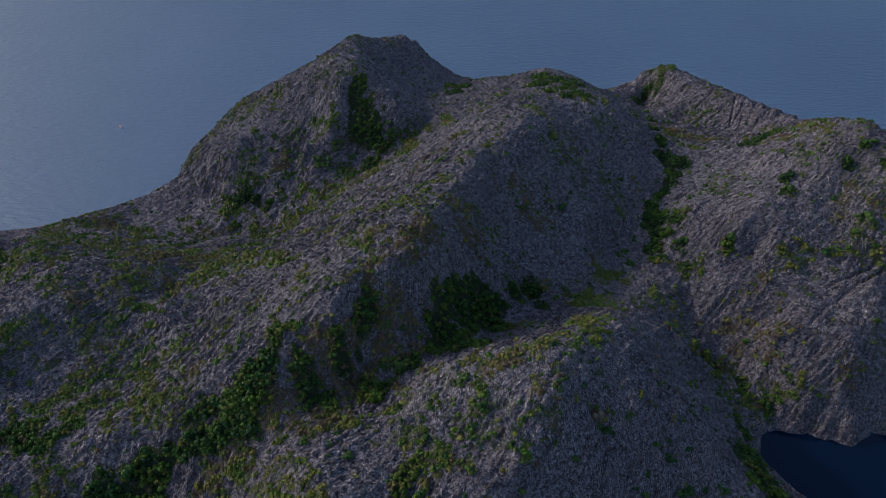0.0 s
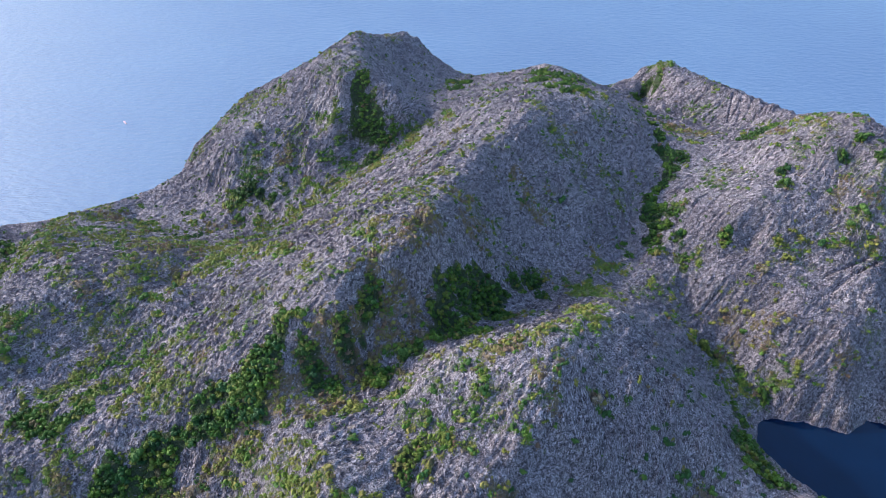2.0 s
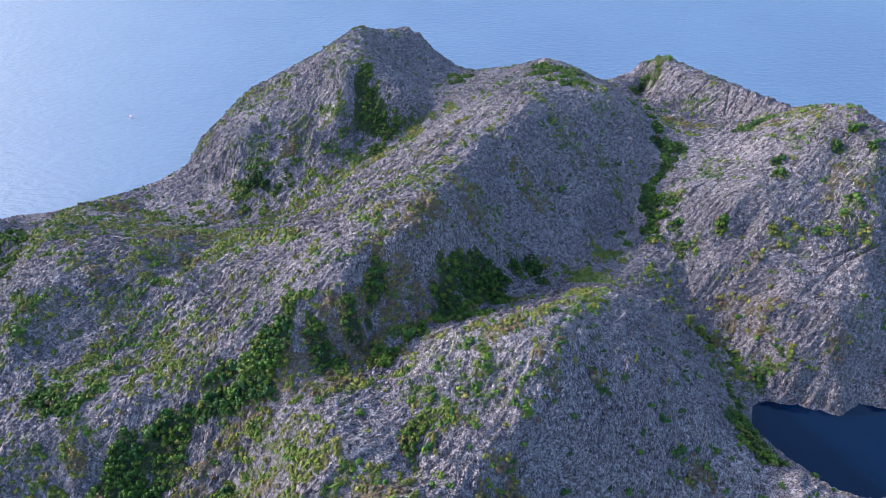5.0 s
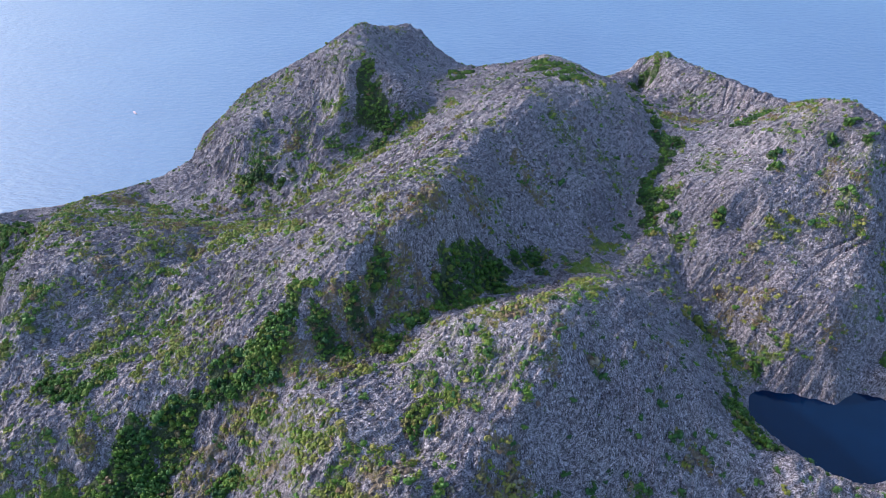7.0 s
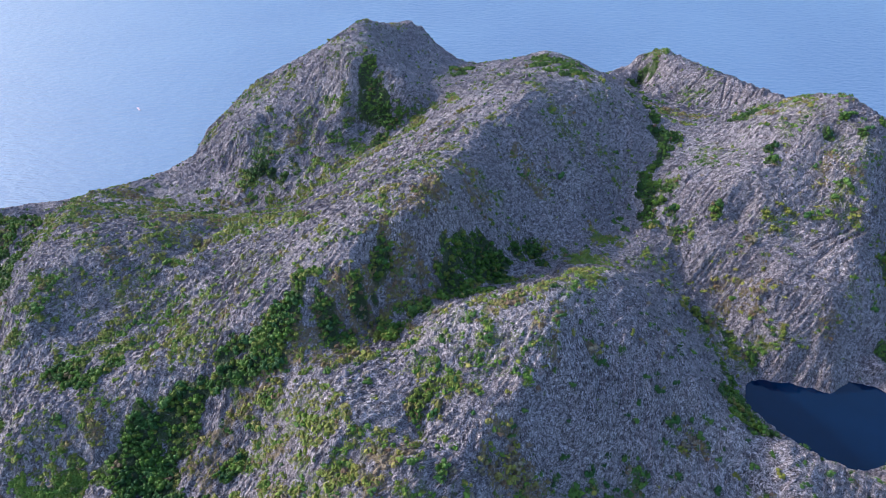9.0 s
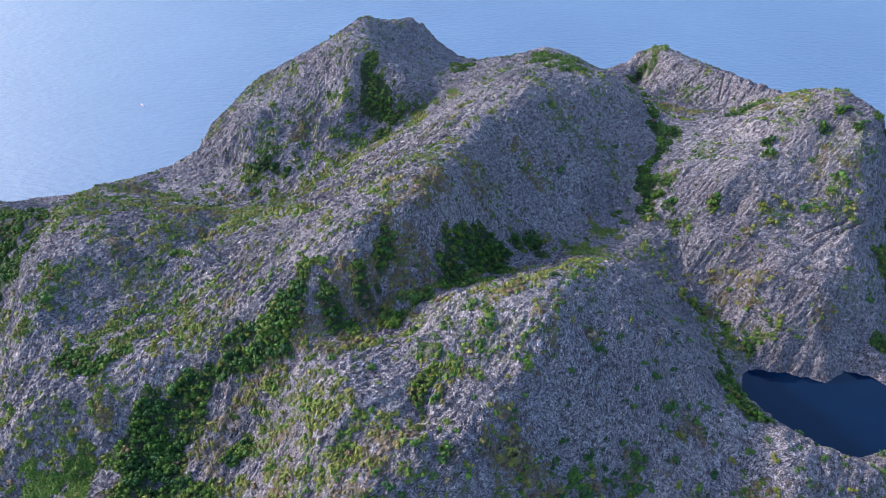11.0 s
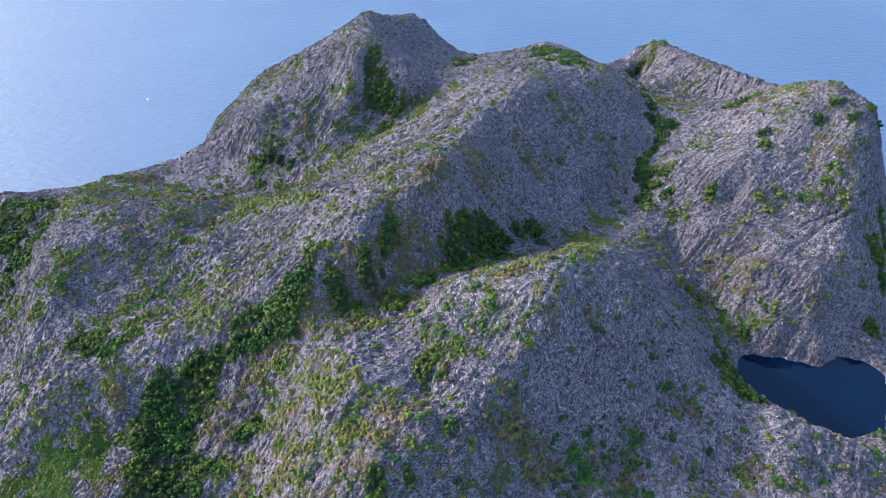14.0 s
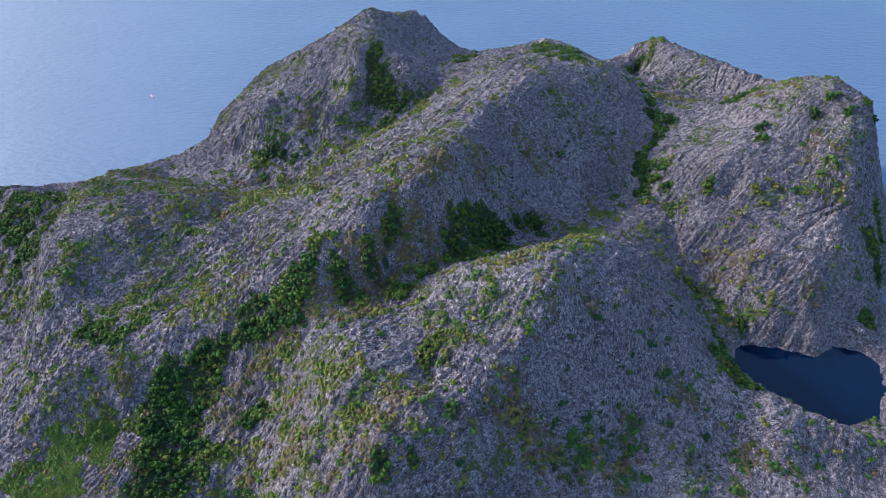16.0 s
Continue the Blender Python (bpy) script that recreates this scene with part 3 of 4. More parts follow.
cover("olive", (-218, 664, 14), (-315, 866, 12), (-251, 634, 12), (-257, 599, 12), (-192, 642, 12), (-169, 631, 10), (-112, 651, 8), (-87, 702, 8), (-57, 741, 8), (-348, 457, 14), (-342, 477, 14), (-325, 485, 14), (-313, 503, 12), (-308, 386, 14), (-314, 366, 12), (-283, 420, 18), (-279, 376, 16), (-267, 433, 18), (-241, 430, 18), (-204, 404, 18), (-176, 392, 16), (-151, 376, 16), (-191, 354, 14), (-211, 351, 14), (-174, 351, 14), (-152, 351, 14), (-158, 485, 14), (-134, 490, 14), (-107, 419, 12), (-110, 360, 12))
cover("olive", (-132, 371, 14), (-114, 508, 14), (-98, 518, 12), (-79, 511, 12), (-58, 530, 12), (-48, 547, 10), (-26, 565, 10), (-8, 578, 10), (9, 567, 10), (-80, 436, 10), (-79, 379, 10), (-56, 342, 10), (-43, 336, 10), (-31, 330, 10), (-34, 312, 9), (-20, 316, 8), (-9, 334, 8), (-62, 421, 10), (-35, 375, 10), (-18, 376, 9), (-6, 402, 9), (7, 426, 8), (22, 460, 8), (42, 473, 8), (22, 251, 8), (32, 248, 8), (42, 252, 8), (52, 255, 8), (59, 260, 8), (75, 272, 8))
cover("olive", (96, 300, 10), (130, 369, 10), (151, 396, 10), (131, 393, 10), (135, 353, 8), (104, 356, 8), (94, 277, 8), (-70, 204, 8), (-65, 192, 9), (-70, 185, 9), (-65, 174, 9), (-71, 168, 9), (-60, 184, 8), (-76, 181, 8), (-103, 217, 8), (-92, 211, 8), (-96, 191, 8), (-110, 182, 8), (-125, 214, 8), (332, 590, 8), (315, 542, 8), (325, 526, 9), (328, 504, 8), (313, 509, 8), (296, 521, 8), (86, 530, 8), (136, 568, 10), (154, 571, 10), (91, 524, 6), (-281, 283, 8))
cover("olive", (-271, 275, 6), (-280, 265, 8), (-246, 306, 4), (-245, 289, 6), (-259, 209, 8), (-231, 192, 9), (-240, 184, 9), (-223, 184, 8), (-212, 202, 7), (-204, 223, 8), (-217, 221, 7), (-158, 239, 6), (-170, 244, 6), (-184, 243, 6), (-254, 243, 9), (-253, 235, 8))
cover("wood", (6, 309, 8), (18, 325, 8), (31, 333, 8), (45, 341, 8), (60, 357, 8), (73, 370, 7), (6, 299, 8), (22, 309, 8), (40, 326, 8), (13, 285, 7), (28, 284, 7), (2, 284, 7), (-56, 264, 4), (-77, 257, 4), (-37, 257, 4), (-69, 240, 4))
cover("dry", (-23, 293, 7), (-16, 294, 7), (-9, 292, 7), (-30, 284, 7), (-37, 267, 6), (-23, 280, 7), (-50, 252, 6), (-63, 242, 6), (-74, 230, 7), (-87, 226, 6), (-45, 236, 6), (-30, 314, 7), (-41, 302, 6), (-44, 307, 6), (-133, 194, 8), (-127, 204, 7), (-142, 181, 8), (-117, 213, 6))
cover("olive", (-88, 236, 8), (-77, 230, 7), (-61, 231, 6), (-44, 229, 6), (-31, 226, 6), (-15, 243, 6), (-5, 255, 6), (-104, 228, 7), (-92, 215, 7), (-83, 199, 7), (-187, 289, 9), (-170, 267, 9), (-156, 275, 8), (-154, 256, 7), (-136, 265, 7), (-134, 284, 7), (-152, 289, 7), (-196, 270, 8), (-224, 307, 7), (-213, 328, 8), (-183, 325, 8), (-221, 345, 8), (-241, 341, 8), (-214, 299, 7))
cover("olive", (-46, 158, 7), (-31, 161, 7), (-21, 142, 7), (-57, 148, 8), (-40, 134, 8), (-74, 184, 7), (-52, 164, 7), (-93, 162, 8), (-79, 141, 8), (-108, 182, 7), (-26, 130, 7), (-16, 170, 6), (19, 139, 8), (32, 145, 7), (48, 147, 8), (65, 148, 7))
cover("wood", (107, 630, 9), (123, 635, 9), (131, 617, 9), (133, 579, 9), (108, 586, 9), (96, 620, 8), (119, 569, 8), (233, 701, 6), (249, 716, 6), (257, 708, 6), (14, 711, 8), (28, 697, 8), (283, 535, 6), (295, 534, 6), (308, 540, 6), (-188, 526, 8), (-197, 520, 8), (-173, 520, 6), (-161, 514, 6))
cover("scrub", (-202, 513, 11), (-180, 534, 10), (-164, 540, 10), (-142, 546, 11), (-121, 545, 11), (-101, 550, 10), (-106, 534, 10), (-129, 531, 10), (-151, 525, 10), (-172, 510, 10), (-195, 504, 11), (-221, 518, 10), (-85, 582, 9), (-96, 570, 9), (-107, 581, 9), (-124, 585, 8), (-73, 595, 8), (-73, 585, 9), (-55, 566, 8), (-49, 578, 8), (-190, 561, 9), (-168, 572, 9), (-150, 563, 9), (-214, 560, 8), (-182, 591, 8))
cover("thin", (-243, 203, 14), (-284, 231, 13), (-104, 180, 13), (-203, 219, 8), (-81, 188, 22), (-69, 157, 21), (-39, 163, 17), (-14, 145, 10), (12, 133, 15), (-1, 200, 11), (278, 391, 18), (320, 394, 18), (173, 377, 18), (224, 314, 23), (319, 329, 11), (-207, 654, 18), (-212, 634, 20), (-233, 626, 18), (-44, 355, 12), (-23, 380, 14), (21, 466, 11), (-100, 627, 21), (-146, 575, 24), (33, 378, 20))
cover("thin", (-185, 552, 20), (52, 585, 20), (-226, 310, 28), (-196, 295, 28), (-134, 294, 25), (-269, 300, 23), (-217, 341, 22), (-257, 336, 15), (-223, 276, 18), (-149, 255, 15), (-77, 302, 15), (-112, 299, 13), (25, 219, 26), (-10, 216, 17), (54, 218, 11), (-28, 288, 17), (-63, 227, 12), (142, 571, 15), (149, 536, 18), (112, 494, 20), (316, 480, 23), (338, 439, 25), (250, 486, 20), (280, 643, 17))
cover("thin", (157, 485, 21), (143, 151, 14), (104, 169, 12))
cover("scrub", (22, 158, 8), (52, 157, 9), (70, 160, 9), (87, 158, 9), (95, 145, 9), (64, 142, 8), (105, 154, 8), (62, 166, 7), (35, 153, 8), (89, 170, 6))
cover("dry", (32, 161, 7), (42, 160, 7), (-32, 154, 9), (-37, 145, 8), (94, 149, 7), (34, 167, 6), (47, 166, 6), (-28, 147, 7), (75, 143, 6))
cover("olive", (-47, 151, 6), (-42, 133, 7), (-67, 177, 8), (-60, 191, 7), (-73, 197, 6), (-63, 184, 7), (-74, 165, 6), (-77, 151, 6), (-87, 152, 6), (-46, 140, 6), (-222, 196, 8), (-225, 188, 7), (-251, 201, 7), (-256, 193, 7), (-289, 220, 6))
cover("wood", (-88, 274, 3), (-89, 264, 3), (-74, 255, 3), (-69, 259, 3), (-70, 250, 3), (-51, 263, 3), (-41, 291, 3), (-39, 284, 3), (-46, 242, 3), (-56, 243, 3), (-33, 252, 3), (-41, 262, 3), (-16, 267, 3), (-21, 263, 3), (-44, 270, 3), (-63, 242, 3), (229, 416, 4), (231, 409, 4), (285, 459, 5), (279, 444, 4), (324, 454, 4), (348, 448, 5), (341, 466, 4))
cover("dry", (-59, 237, 7), (-51, 259, 6), (-79, 244, 7), (-89, 242, 7), (-73, 225, 7), (-90, 229, 7), (-63, 262, 7), (-30, 278, 8), (-23, 291, 8), (-47, 277, 7), (-34, 297, 6), (-16, 288, 8), (-9, 280, 7), (-44, 296, 5), (-48, 301, 5), (27, 274, 6), (6, 286, 6), (-56, 271, 6), (-67, 269, 6), (-77, 262, 6))
cover("olive", (-99, 216, 7), (-104, 224, 6), (-91, 210, 7), (-110, 211, 7), (-90, 199, 7), (-83, 203, 6), (-122, 219, 6), (-114, 221, 6), (-70, 208, 5), (-61, 191, 6), (-54, 179, 6), (-74, 186, 7), (-88, 184, 8), (-99, 183, 8), (-105, 176, 8), (-78, 168, 8), (-63, 157, 8), (271, 396, 5), (285, 397, 6), (298, 395, 6), (306, 397, 5), (315, 399, 5), (320, 405, 5), (327, 407, 5), (335, 393, 5), (279, 403, 5), (-63, 276, 4), (-58, 279, 4), (-70, 274, 4), (-74, 272, 4))
cover("dry", (38, 252, 6), (48, 250, 6), (58, 251, 6), (66, 246, 6), (53, 237, 5), (31, 246, 5), (55, 227, 4), (59, 220, 4), (59, 211, 4), (-50, 252, 6), (-64, 250, 6), (-77, 257, 5), (-43, 253, 5))
cover("olive", (42, 255, 5), (53, 255, 5), (18, 246, 4), (28, 240, 4), (24, 225, 5), (42, 216, 5), (49, 228, 4), (-6, 216, 4), (5, 205, 4), (44, 198, 4), (18, 194, 5), (-7, 193, 6), (-16, 194, 5))


def share(kind, x, y):
    """How far inside the cover of that kind a place lies: 1 in its middle, 0 outside, with ragged edges."""
    best = np.full(x.shape, -9.0)
    for cx, cy, r in COVER[kind]:
        near = (np.abs(x - cx) < 3 * r) & (np.abs(y - cy) < 3 * r)
        best[near] = np.maximum(best[near], 1.0 - np.hypot(x[near] - cx, y[near] - cy) / r)
    ragged = 1.7 if kind == "wood" else 2.8
    return np.clip((best + (layered(x / 9, y / 9, 40, 4) - 0.5) * ragged) * 2.0 + 0.3, 0, 1) * (best > -1.2)


def clumps(x, y):
    """Where bushes stand close together: 1 inside a clump, 0 on the bare rock between."""
    return np.clip((layered(x / 6.5, y / 6.5, 65, 4) - 0.455) * 12, 0, 1)


# ---------------------------------------------------------------- the ground
def slope_of(x, y):
    e = 5.0
    return (base_height(x + e, y) - base_height(x - e, y)) / (2 * e), (base_height(x, y + e) - base_height(x, y - e)) / (2 * e)


FISSURES = [
    ((296, 360), (317, 370), (343, 385)), ((295, 371), (314, 377), (336, 388)), ((318, 645), (308, 618)),
]


def flow(x, y):
    """Steepness, and the way the flutes of the rock run."""
    gx_, gy_ = slope_of(x, y)
    steep = np.hypot(gx_, gy_)
    ux, uy = gx_ / (steep + 1e-6), gy_ / (steep + 1e-6)
    bend = (layered(x / 30, y / 30, 71, 2) - 0.5) * 1.6 + (grain(x / 8, y / 8, 72) - 0.5) * 0.9
    return steep, ux * np.cos(bend) - uy * np.sin(bend), ux * np.sin(bend) + uy * np.cos(bend)


def strike_lines(x, y):
    """How far a place lies across and along the strike of the rock's thin upright blades, in metres; the strike bends from hill to hill."""
    a = radians(-38)
    across = x * math.cos(a) + y * math.sin(a) + 34 * (layered(x / 95, y / 95, 73, 2) - 0.5) + 5 * (grain(x / 22, y / 22, 74) - 0.5)
    across = across - 8.7 * np.logaddexp(0, (x - 200) / 30) - 7.5 * np.logaddexp(0, (y - 310) / 30)
    along = -x * math.sin(a) + y * math.cos(a) + 20 * (layered(x / 80, y / 80, 75, 2) - 0.5)
    return across, along


def strike_way(x, y):
    """The way in which the blades run."""
    e = 2.0
    ax = strike_lines(x + e, y)[0] - strike_lines(x - e, y)[0]
    ay = strike_lines(x, y + e)[0] - strike_lines(x, y - e)[0]
    size = np.hypot(ax, ay) + 1e-6
    return -ay / size, ax / size


def rock_height(x, y):
    """The land with its fluted, pitted limestone; also how much of it the plants hide."""
    base = base_height(x, y)
    steep, ux, uy = flow(x, y)
    wx, wy = x + 3.0 * (grain(x / 7, y / 7, 3) - 0.5), y + 3.0 * (grain(x / 7, y / 7, 4) - 0.5)
    coarse_flute, fine_flute = 0.0, 0.0
    vx, vy = strike_way(x, y)
    for k in range(-3, 4):
        sx, sy = wx + vx * k * 2.4, wy + vy * k * 2.4
        coarse_flute = coarse_flute + grain(sx / 3.6, sy / 3.6, 11)
        sx, sy = x + vx * k * 1.6, y + vy * k * 1.6
        fine_flute = fine_flute + grain(sx / 2.4, sy / 2.4, 12)
    coarse_flute, fine_flute = (coarse_flute / 7 - 0.5) / 0.13, (fine_flute / 7 - 0.5) / 0.13
    ribs = sum(grain((wx + ux * k * 5.5) / 9.5, (wy + uy * k * 5.5) / 9.5, 13) for k in range(-3, 4))
    ribs = np.tanh((ribs / 7 - 0.5) / 0.13)
    near, second, own = cells(wx / 5.2, wy / 5.2, 21)
    pits = np.clip(second - near, 0, 0.5) / 0.5
    lumps = layered(x / 26, y / 26, 31, 3) - 0.5
    runnels = sum(grain((wx + ux * k * 8.0) / 15.0, (wy + uy * k * 8.0) / 15.0, 14) for k in range(-3, 4))
    runnels = 1 - np.minimum(np.abs((runnels / 7 - 0.5) / 0.11), 1.6) / 0.8
    knolls = 1 - np.minimum(np.abs(layered(wx / 24, wy / 24, 15, 2) - 0.5) / 0.13, 1.6) / 0.8
    creases = 0.95 * runnels * np.clip(steep, 0.25, 1.0) + 0.8 * knolls * (0.4 + grain(x / 60, y / 60, 16))
    strength = np.clip(0.35 + steep * 0.9, 0.35, 1.15) * (0.65 + 0.7 * grain(x / 45, y / 45, 51))
    rough = strength * (0.35 * np.tanh(1.3 * coarse_flute) + 0.95 * np.tanh(1.5 * fine_flute) + 0.85 * (pits - 0.6) + 0.3 * (own - 0.5))
    wood, scrub, olive, thin, dry, grass = (share(k, x, y) for k in ("wood", "scrub", "olive", "thin", "dry", "grass"))
    hidden = np.clip(np.maximum(wood, np.maximum(0.55 * np.maximum(scrub, olive), grass)), 0, 1)
    patches = np.clip((layered(x / 10, y / 10, 61, 4) - 0.56) * 8, 0, 1)
    clump = clumps(x, y)
    plants = np.clip(np.maximum(np.maximum(wood * 0.95, np.maximum(np.maximum(scrub, olive) * (0.2 + 0.3 * clump), grass * 0.8)), np.maximum(patches * 0.3, np.maximum(thin * 0.42, dry * 0.50) * np.clip(0.35 + (layered(x / 5, y / 5, 62, 3) - 0.38) * 6, 0, 1))), 0, 0.95)
    cut = 0.0
    for line in FISSURES:
        for (ax, ay), (bx, by) in zip(line, line[1:]):
            dx, dy = bx - ax, by - ay
            s = np.clip(((x - ax) * dx + (y - ay) * dy) / (dx * dx + dy * dy), 0, 1)
            off = np.hypot(x - ax - s * dx + 2 * (grain(x / 6, y / 6, 8) - 0.5), y - ay - s * dy)
            cut = cut + 3.2 * np.exp(-(off / 1.3) ** 2)
    shore = np.clip((base + 1.0) / 4.0, 0.12, 1)
    return base + shore * (lumps * 2.0 + creases * (1 - 0.5 * hidden) + (0.4 * ribs * np.clip(steep, 0.3, 1.0) + 0.95 * rough) * (1 - 0.6 * hidden)) - cut, plants, wood, dry


xs = np.arange(-480.0, 430.0, 1.2)
ys = [100.0]
while ys[-1] < 870:
    ys.append(ys[-1] + 0.95 + 0.9 * (ys[-1] - 100) / 770)
ys = np.array(ys)
across, along = len(xs), len(ys)
px_, py_ = (g.ravel() for g in np.meshgrid(xs, ys))
pz_, plants_, wood_, dry_ = rock_height(px_, py_)
pz_ = np.maximum(pz_, -9.0)
surface = pz_.reshape(along, across)


def ground_at(x, y):
    """Heights of the finished ground at places x, y."""
    u = np.clip((x - xs[0]) / 1.2, 0, across - 1.001)
    v = np.clip(np.interp(y, ys, np.arange(along)), 0, along - 1.001)
    i, j = u.astype(int), v.astype(int)
    a, b = u - i, v - j
    return (surface[j, i] * (1 - a) + surface[j, i + 1] * a) * (1 - b) + (surface[j + 1, i] * (1 - a) + surface[j + 1, i + 1] * a) * b


def mesh_of(name, verts, faces, material, attributes=(), smooth=False):
    """A mesh from arrays of places and of corners, all faces with the same number of corners."""
    me = bpy.data.meshes.new(name)
    sides = faces.shape[1]
    me.vertices.add(len(verts))
    me.vertices.foreach_set("co", np.ascontiguousarray(verts, dtype=np.float32).ravel())
    me.loops.add(faces.size)
    me.loops.foreach_set("vertex_index", np.ascontiguousarray(faces, dtype=np.int32).ravel())
    me.polygons.add(len(faces))
    me.polygons.foreach_set("loop_start", np.arange(0, faces.size, sides, dtype=np.int32))
    me.polygons.foreach_set("use_smooth", np.full(len(faces), smooth))
    for key, values in attributes:
        me.attributes.new(key, "FLOAT", "POINT").data.foreach_set("value", values.astype(np.float32))
    me.update(calc_edges=True)
    me.materials.append(material)
    return me


first = (np.arange(along - 1)[:, None] * across + np.arange(across - 1)[None]).ravel()
quads = np.stack([first, first + 1, first + across + 1, first + across], 1)
quads = quads[pz_[quads].max(1) > -4.0]
used = np.zeros(len(pz_), bool)
used[quads] = True
renumber = np.cumsum(used) - 1
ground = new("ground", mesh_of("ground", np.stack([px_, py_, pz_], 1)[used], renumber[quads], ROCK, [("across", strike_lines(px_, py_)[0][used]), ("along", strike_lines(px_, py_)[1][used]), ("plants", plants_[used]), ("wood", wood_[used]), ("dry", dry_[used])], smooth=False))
tagged(ground, "jagged grey limestone island hills with green scrub patches", "ground", kind="structure")

# ---------------------------------------------------------------- the sea and the lake
sea = bpy.data.meshes.new("water")
sea.from_pydata([(-4500, -3000, 0), (4500, -3000, 0), (4500, 4900, 0), (-4500, 4900, 0)], [], [(0, 1, 2, 3)])
sea.materials.append(sea_water())
tagged(new("water", sea), "calm blue sea with small waves round the island", "sea", kind="structure")
shore = [(282 + 72 * math.cos(a) * (1 + 0.06 * math.sin(3 * a)), 254 + 56 * math.sin(a), 0.35) for a in (math.tau * k / 64 for k in range(64))]
lake = bpy.data.meshes.new("lake")
lake.from_pydata(shore, [], [tuple(range(64))])
lake.materials.append(lake_water())
tagged(new("lake", lake), "still dark blue lake below the limestone cliff", "lake", kind="structure")


# ---------------------------------------------------------------- plants
def part(name, mesh, parent, label=""):
    ob = new(name, mesh)
    ob.parent = parent
    return tagged(ob, label)


GOLDEN = (1 + 5 ** 0.5) / 2
BALL = np.array([(-1, GOLDEN, 0), (1, GOLDEN, 0), (-1, -GOLDEN, 0), (1, -GOLDEN, 0), (0, -1, GOLDEN), (0, 1, GOLDEN), (0, -1, -GOLDEN), (0, 1, -GOLDEN), (GOLDEN, 0, -1), (GOLDEN, 0, 1), (-GOLDEN, 0, -1), (-GOLDEN, 0, 1)]) / 1.902
BALL_FACES = [(0, 11, 5), (0, 5, 1), (0, 1, 7), (0, 7, 10), (0, 10, 11), (1, 5, 9), (5, 11, 4), (11, 10, 2), (10, 7, 6), (7, 1, 8), (3, 9, 4), (3, 4, 2), (3, 2, 6), (3, 6, 8), (3, 8, 9), (4, 9, 5), (2, 4, 11), (6, 2, 10), (8, 6, 7), (9, 8, 1)]


def crown_shape(rng, leaves, lobes, leaf, flat=0.85):
    """A crown about one metre in radius, its foot at z = 0: uneven inner clumps and leaf tufts standing out of them, all triangles."""
    verts, faces = [], []
    heart = [(rng.normal(0, 0.40), rng.normal(0, 0.40), 0.45 + rng.uniform(-0.1, 0.4), rng.uniform(0.32, 0.52)) for _ in range(lobes)]
    for cx, cy, cz, r in heart:
        start = len(verts)
        verts += [np.array([cx, cy, cz * flat]) + p * r * rng.uniform(0.6, 1.2) * np.array([1, 1, flat]) for p in BALL]
        faces += [tuple(start + i for i in f) for f in BALL_FACES]
    for k in range(leaves):
        cx, cy, cz, r = heart[k % lobes]
        way = rng.normal(0, 1, 3)
        way[2] = abs(way[2]) * 0.9 - 0.15
        way /= np.linalg.norm(way)
        place = np.array([cx, cy, cz * flat]) + way * r * rng.uniform(0.85, 1.25) * np.array([1, 1, flat])
        face = way + rng.normal(0, 0.35, 3)
        face /= np.linalg.norm(face)
        u = np.cross(face, rng.normal(0, 1, 3))
        u /= np.linalg.norm(u)
        v = np.cross(face, u)
        s = leaf * rng.uniform(0.7, 1.35)
        start = len(verts)
        verts += [place - u * s, place - v * s * 0.75 - face * s * 0.2, place + u * s * 1.1, place + v * s * 0.7 - face * s * 0.15]
        faces += [(start, start + 1, start + 2), (start, start + 2, start + 3)]
    return np.array(verts), np.array(faces)


def tuft_shape(rng, leaves, leaf):
    """A low, ragged bush about one metre in radius: one or two broken cores and leaf sprays that lean outwards, all triangles."""
    verts, faces = [], []
    for _ in range(int(rng.integers(1, 3))):
        c = np.array([rng.normal(0, 0.3), rng.normal(0, 0.3), 0.2])
        ring = [c + np.array([math.cos(a) * r, math.sin(a) * r, z]) for a, r, z in ((math.tau * (k + rng.uniform(-0.3, 0.3)) / 5, rng.uniform(0.35, 0.75), rng.uniform(-0.3, 0.12)) for k in range(5))]
        top = c + np.array([rng.normal(0, 0.15), rng.normal(0, 0.15), rng.uniform(0.3, 0.62)])
        start = len(verts)
        verts += ring + [top]
        faces += [(start + k, start + (k + 1) % 5, start + 5) for k in range(5)]
    for k in range(leaves):
        a, r = math.tau * (k + rng.uniform(-0.4, 0.4)) / leaves, rng.uniform(0.15, 0.95)
        place = np.array([math.cos(a) * r, math.sin(a) * r, 0.62 - 0.45 * r + rng.uniform(-0.1, 0.2)])
        face = np.array([math.cos(a) * r, math.sin(a) * r, 0.7]) + rng.normal(0, 0.35, 3)
        face /= np.linalg.norm(face)
        u = np.cross(face, rng.normal(0, 1, 3))
        u /= np.linalg.norm(u)
        v = np.cross(face, u)
        s = leaf * rng.uniform(0.6, 1.4)
        start = len(verts)
        verts += [place - u * s, place - v * s * 0.7 - face * s * 0.2, place + u * s * 1.1, place + v * s * 0.7 - face * s * 0.15]
        faces += [(start, start + 1, start + 2), (start, start + 2, start + 3)]
    return np.array(verts), np.array(faces)


def strewn(shapes, x, y, z, size, rng, tall=None):
    """Many copies of the shapes as one array of corners, and which plant each corner belongs to."""
    verts, faces, owner, start = [], [], [], 0
    pick, turn = rng.integers(0, len(shapes), len(x)), rng.uniform(0, math.tau, len(x))
    for k, (v, f) in enumerate(shapes):
        mine = np.nonzero(pick == k)[0]
        if not len(mine):
            continue
        c, s = np.cos(turn[mine])[:, None], np.sin(turn[mine])[:, None]
        w = size[mine][:, None]
        h = w if tall is None else w * tall[mine][:, None]
